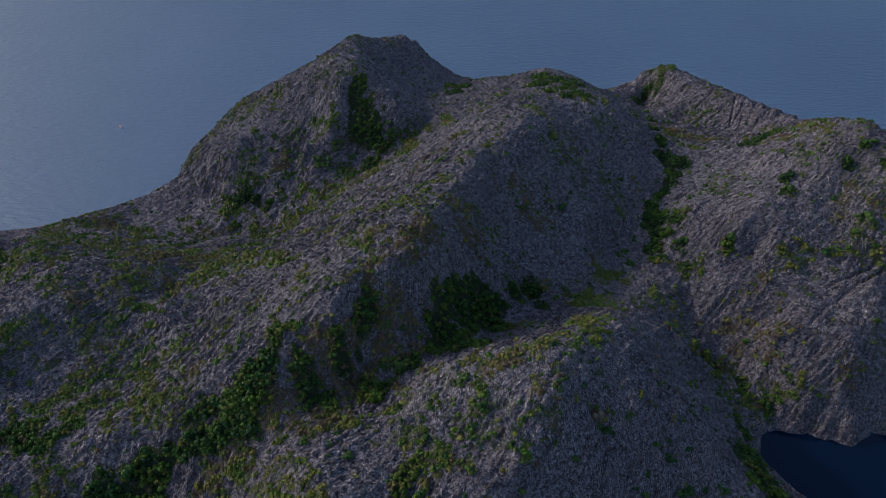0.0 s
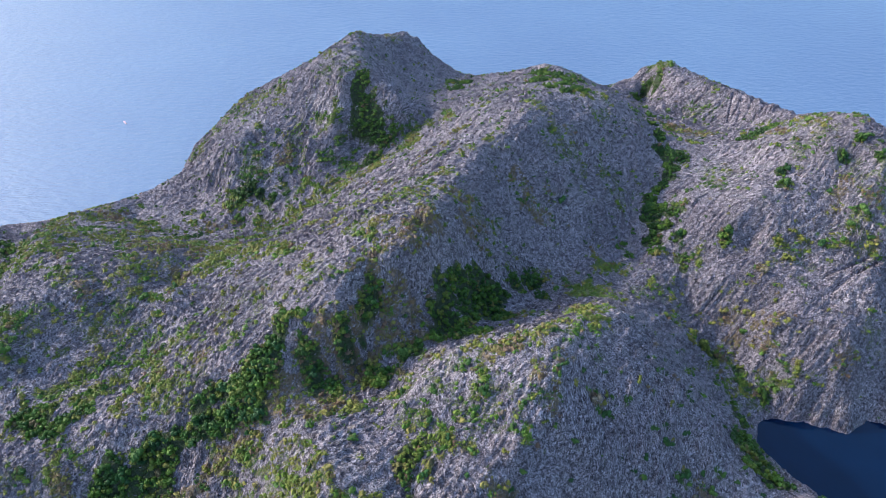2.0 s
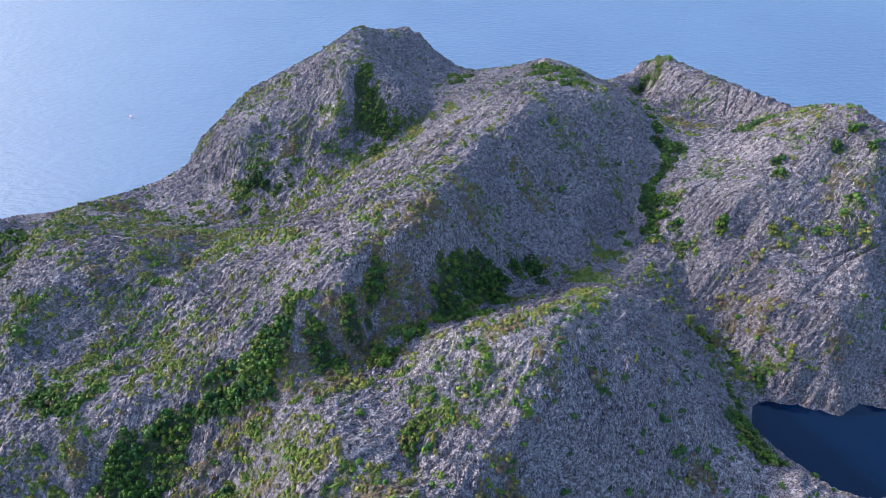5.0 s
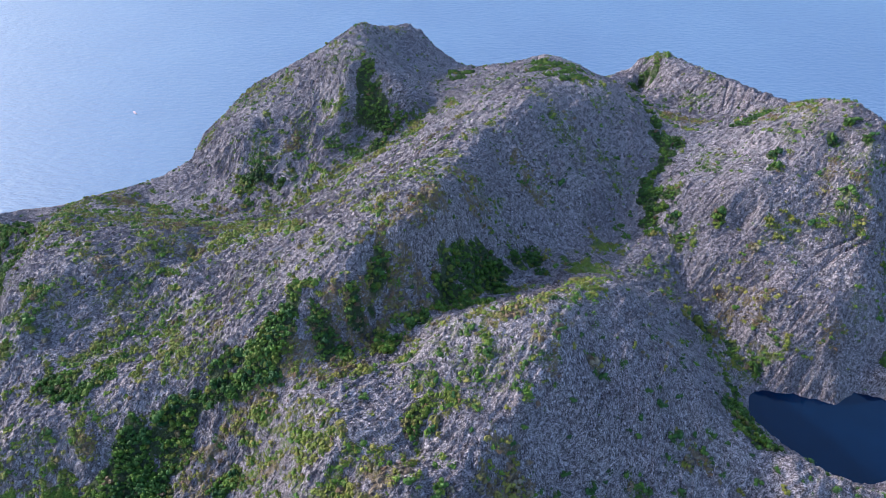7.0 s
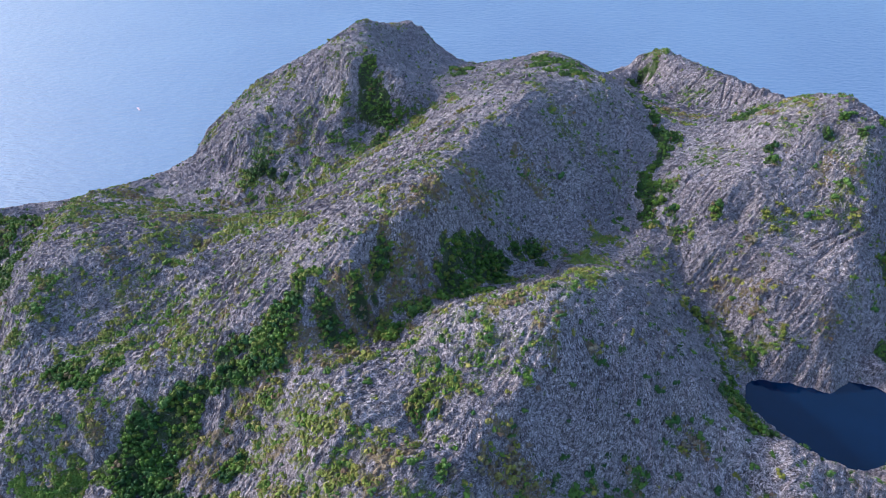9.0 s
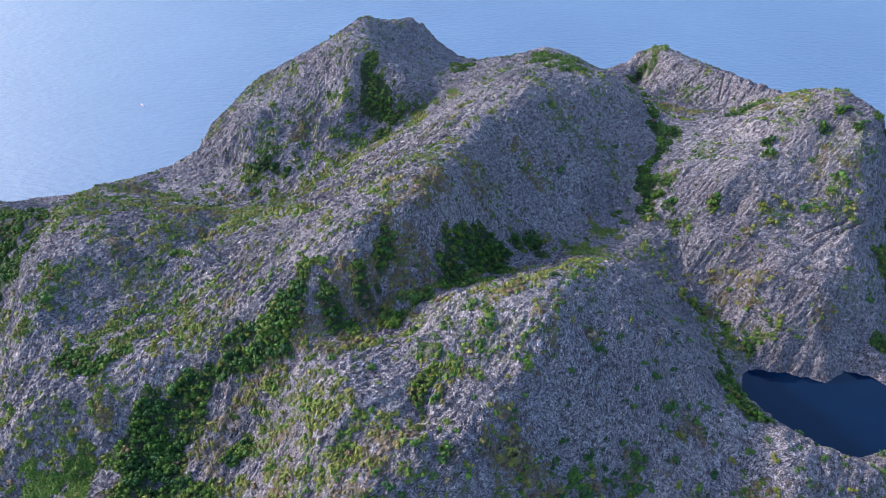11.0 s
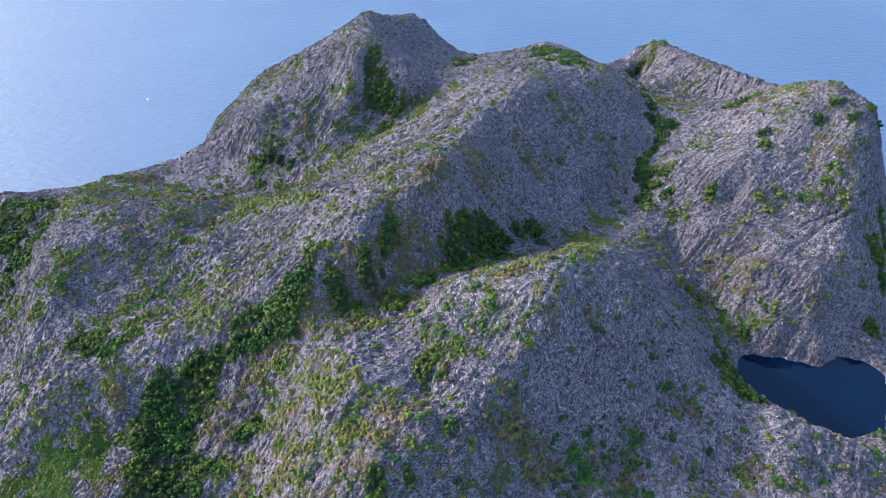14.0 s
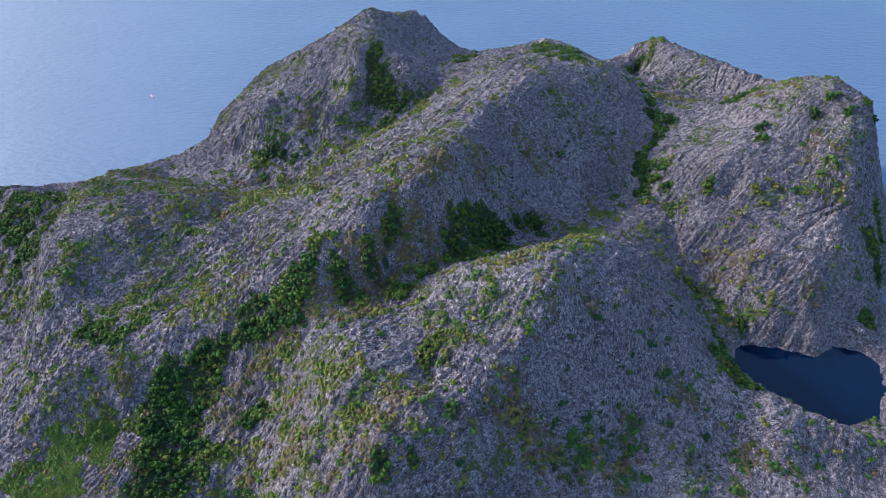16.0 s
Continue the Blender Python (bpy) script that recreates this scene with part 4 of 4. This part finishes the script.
        vx = (v[None, :, 0] * c - v[None, :, 1] * s) * w + x[mine][:, None]
        vy = (v[None, :, 0] * s + v[None, :, 1] * c) * w + y[mine][:, None]
        vz = v[None, :, 2] * h + z[mine][:, None]
        verts.append(np.stack([vx, vy, vz], 2).reshape(-1, 3))
        faces.append((f[None] + (np.arange(len(mine)) * len(v))[:, None, None] + start).reshape(-1, f.shape[1]))
        owner.append(np.repeat(mine, len(v)))
        start += len(mine) * len(v)
    return np.concatenate(verts), np.concatenate(faces), np.concatenate(owner)


def sown(rng, count, spacing_seed=0):
    """Places strewn evenly over the island's visible hills."""
    x, y = rng.uniform(-440, 420, count), rng.uniform(102, 840, count)
    z = ground_at(x, y)
    dry = (z > 1.2) & (np.abs(x) < 0.73 * (0.75 * (y + 42) + 0.66 * (395 - z)) + 12)
    return x[dry], y[dry], z[dry]


rng = np.random.default_rng(7)
TREES = [crown_shape(rng, 58, int(rng.integers(2, 4)), 0.17) for _ in range(10)]
BUSHES = [tuft_shape(rng, 18, 0.18) for _ in range(14)]

# close woods in the ravines and hollows
x, y, z = sown(rng, 112000)
inside = share("wood", x, y)
keep = rng.uniform(0, 1, len(x)) < inside * 0.9
x, y, z = x[keep], y[keep], z[keep]
size = rng.uniform(0.9, 3.6, len(x)) * (0.8 + 0.5 * grain(x / 12, y / 12, 81)) * (0.62 + 0.4 * inside[keep])
v, f, owner = strewn(TREES, x, y, z - 0.3, size, rng, rng.uniform(0.9, 1.3, len(x)))
tint = np.clip(0.08 + 0.62 * layered(x / 13, y / 13, 82, 3) + rng.normal(0, 0.09, len(x)), 0, 0.6)
# trees beyond y 420 carry the effect of haze as a darker tint
tint = tint * np.where(y > 420, 0.8, 1.0)
tint = np.where(rng.uniform(0, 1, len(x)) < 0.03, rng.uniform(0.7, 0.95, len(x)), tint)
tagged(new("woods", mesh_of("woods", v, f, LEAVES, [("tint", tint[owner])])), "dense deep green low trees filling the ravines and hollows", "woods", kind="stuff")

# thickets and yellow-green scrub
x, y, z = sown(rng, 142000)
dry = share("dry", x, y)
edge = share("wood", x, y)
mat = share("olive", x, y)
chance = np.maximum(np.maximum(0.55 * share("scrub", x, y), 0.85 * mat), np.maximum(0.36 * share("thin", x, y), np.maximum(0.8 * share("grass", x, y), 0.62 * dry))) + 0.9 * edge * (1 - edge)
chance += 0.15 * np.clip((layered(x / 10, y / 10, 61, 4) - 0.52) * 8, 0, 1)
chance *= np.where(share("grass", x, y) > 0.3, 1.0, 0.09 + 0.35 * dry + np.where(y > 330, 0.55, 0.42) * mat + 1.25 * clumps(x, y))
keep = rng.uniform(0, 1, len(x)) < chance
x, y, z, mat = x[keep], y[keep], z[keep], mat[keep]
size = (1 + 0.55 * share("scrub", x, y) * (1 - 0.4 * dry[keep])) * rng.uniform(0.55, 1.6, len(x)) ** 1.5 * (0.75 + 0.6 * grain(x / 15, y / 15, 83))
size = size * (1 - 0.2 * mat)
size = np.minimum(size * 1.45, 2.9 + 0.5 * rng.uniform(0, 1, len(x)))
v, f, owner = strewn(BUSHES, x, y, z - 0.15, size, rng, rng.uniform(0.8, 1.3, len(x)))
tint = np.clip(0.16 + 0.72 * layered(x / 16, y / 16, 84, 3) + rng.normal(0, 0.14, len(x)), 0.08, 0.78)
# slope shade put into the tint: scrub at near right is darkened
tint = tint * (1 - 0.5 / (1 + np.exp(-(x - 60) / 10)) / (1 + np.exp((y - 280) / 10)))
# deeper green far off, a tint in place of distance haze
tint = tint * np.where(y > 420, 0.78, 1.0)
tint = np.where(rng.uniform(0, 1, len(x)) < mat, np.clip(0.34 + 0.5 * layered(x / 9, y / 9, 85, 3) + rng.normal(0, 0.1, len(x)), 0.3, 0.84), tint)
tint = np.where(share("grass", x, y) > 0.5, np.clip(tint, 0.36, 0.52), tint)
tint = np.where(rng.uniform(0, 1, len(x)) < 0.07 + 0.6 * dry[keep], rng.uniform(0.74, 1.0, len(x)), tint)
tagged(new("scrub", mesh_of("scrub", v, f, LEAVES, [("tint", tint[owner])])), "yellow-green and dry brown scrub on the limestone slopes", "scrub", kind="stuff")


# the bright grassy slope on the western hill
x, y = rng.uniform(-290, -200, 26000), rng.uniform(132, 185, 26000)
keep = rng.uniform(0, 1, len(x)) < 1.2 * share("grass", x, y) * np.clip(0.45 + (layered(x / 8, y / 8, 66, 3) - 0.42) * 4, 0.1, 1)
x, y = x[keep], y[keep]
TUFTS = [tuft_shape(rng, 7, 0.26) for _ in range(8)]
v, f, owner = strewn(TUFTS, x, y, ground_at(x, y) - 0.1, rng.uniform(0.7, 1.5, len(x)), rng, rng.uniform(0.8, 1.3, len(x)))
tint = np.clip(0.30 + 0.26 * layered(x / 6, y / 6, 86, 3) + rng.normal(0, 0.05, len(x)), 0.34, 0.54)
tagged(new("grass", mesh_of("grass", v, f, LEAVES, [("tint", tint[owner])])), "bright green tufted grass on the western slope", "grass", kind="stuff")


# ---------------------------------------------------------------- blades of rock between the clefts
def blade(rng):
    """A long, thin blade of limestone along x, about one metre long on each side of its middle: a pointed foot and a broken crest."""
    w = rng.uniform(0.17, 0.32)
    foot = [(-1.0, rng.normal(0, 0.04), -0.3), (rng.uniform(-0.3, 0.3), -w, -0.3), (1.0, rng.normal(0, 0.04), -0.3), (rng.uniform(-0.3, 0.3), w, -0.3)]
    crest = [(rng.uniform(-0.7, -0.3), rng.normal(0, 0.03), rng.uniform(0.18, 0.42)), (rng.uniform(0.3, 0.7), rng.normal(0, 0.03), rng.uniform(0.12, 0.40))]
    faces = [(0, 1, 4), (1, 5, 4), (1, 2, 5), (2, 3, 5), (3, 4, 5), (3, 0, 4)]
    return np.array(foot + crest), np.array(faces)


BLADES = [blade(rng) for _ in range(16)]
x, y, z = sown(rng, 310000)
broken = 1 / (1 + np.exp(-(x - 40) / 12)) / (1 + np.exp((y - 265) / 8))
bare = 1 - np.maximum(share("wood", x, y), np.maximum(0.6 * np.maximum(share("scrub", x, y), share("olive", x, y)), share("grass", x, y)))
keep = rng.uniform(0, 1, len(x)) < bare * np.clip(0.45 + 1.6 * (layered(x / 30, y / 30, 91, 3) - 0.35), 0.2, 1.0) * np.where(y > 420, 0.62, 1.0) * (1 - 0.35 * broken)
x, y, z, broken = x[keep], y[keep], z[keep], broken[keep]
dome = 1 / (1 + np.exp(-(x - 215) / 10)) / (1 + np.exp(-(y - 320) / 10))
gx_, gy_ = slope_of(x, y)
size = (1 + 0.15 * broken) * (0.85 + 0.3 * dome) * np.where(y > 420, 1.25, 1.0) * rng.uniform(0.7, 1.9, len(x)) * (0.7 + 0.6 * grain(x / 40, y / 40, 92))
vx, vy = strike_way(x, y)
turn = np.arctan2(vy, vx) + rng.normal(0, 1, len(x)) * (0.6 + 0.5 * broken)
pick = rng.integers(0, len(BLADES), len(x))
verts, faces, start = [], [], 0
for k, (v, f) in enumerate(BLADES):
    mine = np.nonzero(pick == k)[0]
    c, s, w = np.cos(turn[mine])[:, None], np.sin(turn[mine])[:, None], size[mine][:, None]
    wide = np.clip(w, 0.75, 1.7) * (1 + 0.35 * broken[mine][:, None])
    ox, oy = v[None, :, 0] * c * w - v[None, :, 1] * s * wide, v[None, :, 0] * s * w + v[None, :, 1] * c * wide
    oz = ox * gx_[mine][:, None] + oy * gy_[mine][:, None] + v[None, :, 2] * np.clip(w, 0.7, 1.8) * np.where(y[mine] > 420, 0.8, 1.0)[:, None] * (1.5 - 0.25 * broken[mine][:, None])
    verts.append(np.stack([ox + x[mine][:, None], oy + y[mine][:, None], oz + z[mine][:, None]], 2).reshape(-1, 3))
    faces.append((f[None] + (np.arange(len(mine)) * len(v))[:, None, None] + start).reshape(-1, 3))
    start += len(mine) * len(v)
tagged(new("rock_blades", mesh_of("rock_blades", np.concatenate(verts), np.concatenate(faces), CRAG)), "sharp grey limestone blades and clefts on the bare slopes", "rock blades", kind="stuff")


# ---------------------------------------------------------------- single trees and shrubs
def tube(bm, a, b, ra, rb, sides=6):
    """A tapered limb from a to b."""
    a, b = Vector(a), Vector(b)
    m = (b - a).to_track_quat("Z", "Y").to_matrix()
    low = [bm.verts.new(a + m @ Vector((math.cos(t) * ra, math.sin(t) * ra, 0))) for t in (math.tau * k / sides for k in range(sides))]
    top = [bm.verts.new(b + m @ Vector((math.cos(t) * rb, math.sin(t) * rb, 0))) for t in (math.tau * k / sides for k in range(sides))]
    for k in range(sides):
        bm.faces.new((low[k], low[(k + 1) % sides], top[(k + 1) % sides], top[k]))
    bm.faces.new(top)


def trunk_mesh(rng):
    bm = bmesh.new()
    lean = Vector((rng.uniform(-0.1, 0.1), rng.uniform(-0.1, 0.1), 0.42))
    tube(bm, (0, 0, -0.35), lean, 0.085, 0.055)
    for k in range(4):
        a = k * 1.57 + rng.uniform(-0.4, 0.4)
        tube(bm, lean * rng.uniform(0.6, 1.0), lean + Vector((math.cos(a) * 0.38, math.sin(a) * 0.38, rng.uniform(0.15, 0.4))), 0.045, 0.015, 5)
    me = bpy.data.meshes.new("trunk")
    bm.to_mesh(me)
    bm.free()
    me.materials.append(BARK)
    return me


def plant(kind, rng, leaves, lobes, leaf, flat, material, label, category, group):
    root = tagged(new(kind), label, category, group)
    part("trunk", trunk_mesh(rng), root)
    v, f = crown_shape(rng, leaves, lobes, leaf, flat)
    part("crown", mesh_of("crown", v, f, material), root)
    return root


GREEN = single_foliage("bright leaves", (0.026, 0.062, 0.012), (0.06, 0.105, 0.016))
DEEP = single_foliage("deep leaves", (0.016, 0.045, 0.012), (0.038, 0.085, 0.018))
YELLOW = single_foliage("yellow leaves", (0.075, 0.09, 0.016), (0.15, 0.14, 0.02))
BROWN = single_foliage("dry leaves", (0.11, 0.09, 0.055), (0.17, 0.14, 0.10))
own = np.random.default_rng(23)
KINDS = {
    "green": [plant("shrub", own, 90, 6, 0.13, 0.9, GREEN, "rounded bright green shrub rooted in grey limestone", "shrub", "shrubs on the limestone") for _ in range(3)],
    "deep": [plant("shrub", own, 90, 6, 0.13, 1.0, DEEP, "dark green shrub rooted in a limestone cleft", "shrub", "shrubs on the limestone") for _ in range(3)],
    "yellow": [plant("shrub", own, 80, 5, 0.13, 0.8, YELLOW, "yellow-green flowering shrub on the limestone slope", "shrub", "shrubs on the limestone") for _ in range(2)],
    "dry": [plant("shrub", own, 80, 5, 0.12, 0.8, BROWN, "dry brown leafless-looking shrub on the limestone slope", "shrub", "shrubs on the limestone") for _ in range(2)],
    "tree": [plant("tree", own, 110, 7, 0.12, 1.1, m, label, "tree", "trees in the ravine") for m, label in ((DEEP, "low dark green tree in the wooded ravine"), (GREEN, "low bright green tree in the wooded ravine"), (DEEP, "low dark green tree in the wooded ravine"))],
}
started = set()


def set_plant(kind, x, y, radius, tall=1.0):
    pattern = KINDS[kind][int(own.integers(0, len(KINDS[kind])))]
    z = float(ground_at(np.array([x]), np.array([y]))[0])
    m = Matrix.LocRotScale((x, y, z - 0.05), Euler((0, 0, own.uniform(0, math.tau))), None)
    ob = pattern if pattern.name not in started else copy_thing(pattern, m)
    started.add(pattern.name)
    ob.matrix_basis = m @ Matrix.Diagonal((radius, radius, radius * tall, 1))


SHRUBS = (
    ("green", (71, 204, 2.7), (66, 176, 3.4), (154, 202, 3.4), (180, 218, 2.3), (172, 208, 2.1), (111, 200, 2.9), (163, 211, 3.1), (260, 157, 2.5), (193, 153, 4.7), (103, 183, 2.9), (136, 180, 3), (113, 173, 4), (105, 168, 3.2), (235, 168, 2.5), (79, 152, 3.9), (118, 162, 2.6), (146, 164, 3.5), (186, 190, 3.4), (71, 158, 3.9), (110, 163, 3.5), (-43, 204, 2.6), (18, 194, 3.1), (15, 182, 2.1), (-15, 152, 3.6)),
    ("green", (43, 186, 2.6), (35, 175, 2.8), (0, 152, 3.2), (-35, 141, 2.7), (-22, 132, 2.9), (-70, 148, 1.9), (-73, 136, 2.1), (-55, 142, 2.4), (330, 411, 6.4), (283, 443, 5.1), (162, 498, 3.3), (346, 466, 4.5), (-274, 281, 5.4), (-264, 388, 3.9), (-245, 306, 2.1), (-271, 291, 2.7), (-199, 327, 4.3), (-169, 218, 7.3), (-231, 208, 3.5), (-221, 185, 2.8), (232, 416, 4.9), (233, 345, 3.7), (320, 405, 4.2), (333, 395, 3.8)),
    ("green", (313, 397, 3.8), (-18, 266, 5.7), (24, 224, 3.6), (17, 242, 3.1), (44, 224, 1.9), (-7, 223, 2.1), (-3, 212, 2.9), (-42, 204, 2.6), (45, 215, 3.2)),
    ("deep", (139, 206, 4.1), (160, 175, 3.6), (168, 164, 2.1), (228, 166, 2), (107, 202, 2), (69, 190, 1.9), (186, 203, 2.1), (211, 176, 2.1), (65, 146, 2.1), (127, 218, 3.7), (141, 225, 3.1), (114, 209, 3), (80, 172, 3.9), (90, 177, 1.9), (91, 170, 3.2), (98, 169, 2.4), (97, 163, 2.4), (63, 151, 2.7), (164, 191, 2.4), (169, 197, 1.7), (130, 197, 1.5), (151, 211, 2.4), (-28, 134, 3.7), (4, 130, 3.3)),
    ("deep", (37, 179, 2.5), (66, 176, 2.2), (-5, 185, 3.1), (6, 201, 2.6), (328, 455, 4.3), (353, 449, 4.7), (312, 434, 3.2), (288, 458, 4.6), (103, 448, 5.2), (-207, 318, 3.4), (-180, 331, 3.9), (-210, 280, 2.9), (91, 223, 3.4), (298, 396, 4.7), (201, 428, 5), (337, 328, 3.6), (-38, 293, 4.1), (-39, 287, 4.7), (-71, 249, 4.8), (-53, 268, 4.3)),
    ("yellow", (141, 193, 2.7), (198, 182, 3.3), (175, 185, 2.7), (242, 168, 3), (134, 164, 2.9), (122, 153, 2.1), (193, 164, 3.2), (140, 149, 1.9), (10, 146, 3.2), (0, 135, 2.3), (34, 193, 2), (-38, 168, 2.2), (-22, 159, 2.1), (38, 172, 2.5), (271, 388, 4.7), (278, 405, 3.3), (266, 400, 3.8), (284, 401, 4.7), (114, 243, 3.2), (133, 237, 2.3), (-213, 240, 2.8), (-99, 167, 2.2), (-222, 220, 2.9), (-127, 206, 3.5)),
    ("yellow", (-46, 303, 3.7), (21, 220, 2.4), (50, 217, 2.3), (-184, 348, 3.2), (-220, 254, 3.1)),
    ("dry", (145, 197, 3.4), (163, 188, 2), (129, 170, 2.3), (0, 140, 2.6), (4, 151, 2.3), (46, 163, 3.1), (38, 163, 3.4), (19, 154, 2.7), (13, 143, 1.8), (-41, 151, 2.7), (87, 228, 3.7), (252, 380, 4.7), (-262, 272, 3.2), (-236, 338, 2.3), (-51, 259, 3.7), (-20, 289, 3.4)),
    ("green", (117, 177, 2.8), (80, 157, 2.6), (-59, 131, 2.6), (-71, 142, 2.4), (-57, 263, 3), (-54, 131, 2.4)),
    ("deep", (46, 143, 2.4), (65, 236, 2.5), (80, 239, 2.2), (-126, 177, 4), (-118, 183, 4)),
    ("yellow", (93, 232, 2.5), (55, 208, 2.2), (148, 146, 2.2), (-84, 162, 2.4), (-78, 152, 3), (-60, 127, 2.4), (-48, 172, 2), (-28, 123, 2)),
    ("dry", (-32, 161, 2.6), (94, 149, 3)),
)
for kind, *places in SHRUBS:
    for x_, y_, r_ in places:
        set_plant(kind, x_, y_, r_ * 0.9, float(own.uniform(0.9, 1.2)))

# trees of the ravine that stand out of the wood, and shrubs of the near slopes
tx, ty = own.uniform(-190, -80, 900), own.uniform(165, 275, 900)
good = share("wood", tx, ty) > 0.75
for x_, y_ in list(zip(tx[good], ty[good]))[:110]:
    set_plant("tree", float(x_), float(y_), float(own.uniform(1.8, 3.4)), float(own.uniform(1.0, 1.4)))
tx, ty = own.uniform(-60, 230, 900), own.uniform(130, 245, 900)
good = (share("wood", tx, ty) < 0.1) & (share("scrub", tx, ty) > 0.4)
for x_, y_ in list(zip(tx[good], ty[good]))[:40]:
    set_plant(("green", "deep", "yellow", "green", "dry", "yellow", "green")[int(own.integers(0, 7))], float(x_), float(y_), float(own.uniform(0.9, 1.7)), float(own.uniform(0.9, 1.2)))


# ---------------------------------------------------------------- the boat at sea
def boat(m):
    root = tagged(new("boat"), "small pale motorboat with a pinkish canopy and dark engine", "boat")
    bm = bmesh.new()
    rings = []
    for s in (-1.0, -0.7, -0.3, 0.1, 0.5, 0.8, 1.0):
        w = 0.95 * (1 - abs(s) ** 2.6) + 0.05
        top = 0.75 + 0.28 * s * s
        rings.append([bm.verts.new((s * 4.0, y * w, z)) for y, z in ((-1, top), (-0.85, 0.15), (0, -0.35), (0.85, 0.15), (1, top), (0.8, top - 0.25), (-0.8, top - 0.25))])
    for a, b in zip(rings, rings[1:]):
        for k in range(7):
            bm.faces.new((a[k], a[(k + 1) % 7], b[(k + 1) % 7], b[k]))
    bm.faces.new(rings[0])
    bm.faces.new(rings[-1][::-1])
    hull = bpy.data.meshes.new("hull")
    bm.to_mesh(hull)
    bm.free()
    hull.materials.append(painted("hull paint", (0.52, 0.33, 0.35)))
    part("hull", hull, root, "pale pinkish painted hull")
    bm = bmesh.new()
    for x_, y_ in ((-1.6, -0.7), (-1.6, 0.7), (1.6, -0.7), (1.6, 0.7)):
        tube(bm, (x_, y_, 0.5), (x_, y_, 2.3), 0.05, 0.05, 6)
    posts = bpy.data.meshes.new("posts")
    bm.to_mesh(posts)
    bm.free()
    posts.materials.append(painted("post metal", (0.5, 0.5, 0.5)))
    part("canopy_frame", posts, root)
    bm = bmesh.new()
    rows = [[bm.verts.new((u, w, 2.3 + 0.22 * math.cos(w * 1.3))) for w in (-1.0, -0.5, 0.0, 0.5, 1.0)] for u in (-2.1, -0.7, 0.7, 2.1)]
    for a, b in zip(rows, rows[1:]):
        for k in range(4):
            bm.faces.new((a[k], b[k], b[k + 1], a[k + 1]))
    bmesh.ops.solidify(bm, geom=bm.faces[:], thickness=0.06)
    canopy = bpy.data.meshes.new("canopy")
    bm.to_mesh(canopy)
    bm.free()
    canopy.materials.append(painted("canopy cloth", (0.60, 0.42, 0.46), 0.9))
    part("canopy", canopy, root, "pale pink cloth canopy")
    bm = bmesh.new()
    bmesh.ops.create_cube(bm, size=1.0)
    bmesh.ops.scale(bm, vec=Vector((0.8, 0.7, 1.3)), verts=bm.verts[:])
    bmesh.ops.bevel(bm, geom=bm.edges[:], offset=0.15, segments=2, affect="EDGES")
    bmesh.ops.translate(bm, vec=Vector((4.1, 0, 0.7)), verts=bm.verts[:])
    engine = bpy.data.meshes.new("engine")
    bm.to_mesh(engine)
    bm.free()
    engine.materials.append(painted("engine cover", (0.05, 0.05, 0.055), 0.4))
    part("engine", engine, root, "dark outboard engine")
    root.matrix_basis = m


boat(pose(-394, 718, 0.05, 0, 0, -40))


# ---------------------------------------------------------------- crags that stand out of the slopes
def crag(x, y, size, rng):
    """A cluster of broken limestone teeth on one root."""
    root = tagged(new("crag"), "jagged pale grey limestone crag on the slope", "rock", "limestone crags")
    for k in range(int(rng.integers(3, 6))):
        bm = bmesh.new()
        bmesh.ops.create_icosphere(bm, subdivisions=2, radius=1.0)
        a, seed = rng.uniform(0, math.tau), rng.uniform(0, 90)
        tall, lean = rng.uniform(0.9, 1.7), rng.normal(0, 0.18, 2)
        for v in bm.verts:
            rough = 0.45 * noise.noise(v.co * 1.7 + Vector((seed, 0, 0))) + 0.25 * noise.noise(v.co * 4.3 + Vector((0, seed, 0)))
            v.co *= 1 + rough
            v.co.x *= 0.55
            v.co.y *= 0.34
            v.co.z *= tall
            v.co.x += lean[0] * v.co.z
            v.co.y += lean[1] * v.co.z
        off = Vector((math.cos(a), math.sin(a), 0)) * rng.uniform(0.1, 0.7)
        bmesh.ops.transform(bm, matrix=Matrix.Translation(off) @ Matrix.Rotation(rng.uniform(0, 3), 4, "Z"), verts=bm.verts[:])
        bmesh.ops.scale(bm, vec=Vector((1, 1, 1)) * rng.uniform(0.55, 1.0), verts=bm.verts[:])
        me = bpy.data.meshes.new("tooth")
        bm.to_mesh(me)
        bm.free()
        me.materials.append(CRAG)
        part("tooth", me, root)
    z = float(ground_at(np.array([float(x)]), np.array([float(y)]))[0])
    root.matrix_basis = pose(x, y, z - 0.25 * size) @ Matrix.Diagonal((size, size, size, 1))


stone = np.random.default_rng(31)
for x_, y_, r_ in ((-11, 181, 2.3), (-14, 175, 1.6), (-56, 210, 2.7), (-56, 192, 2.3), (-47, 198, 2.0), (52, 212, 2.3), (47, 203, 2.0), (36, 193, 1.9), (25, 180, 1.9), (300, 642, 4.5), (291, 628, 3.4), (-88, 257, 1.7), (-194, 231, 2.5), (-173, 231, 2.5), (-258, 290, 3.4), (-248, 286, 2.5), (-46, 298, 2.1), (7, 394, 2.3), (24, 447, 2.3), (-43, 209, 2.0), (-68, 202, 2.0), (-289, 343, 2.7)):
    crag(x_, y_, r_, stone)
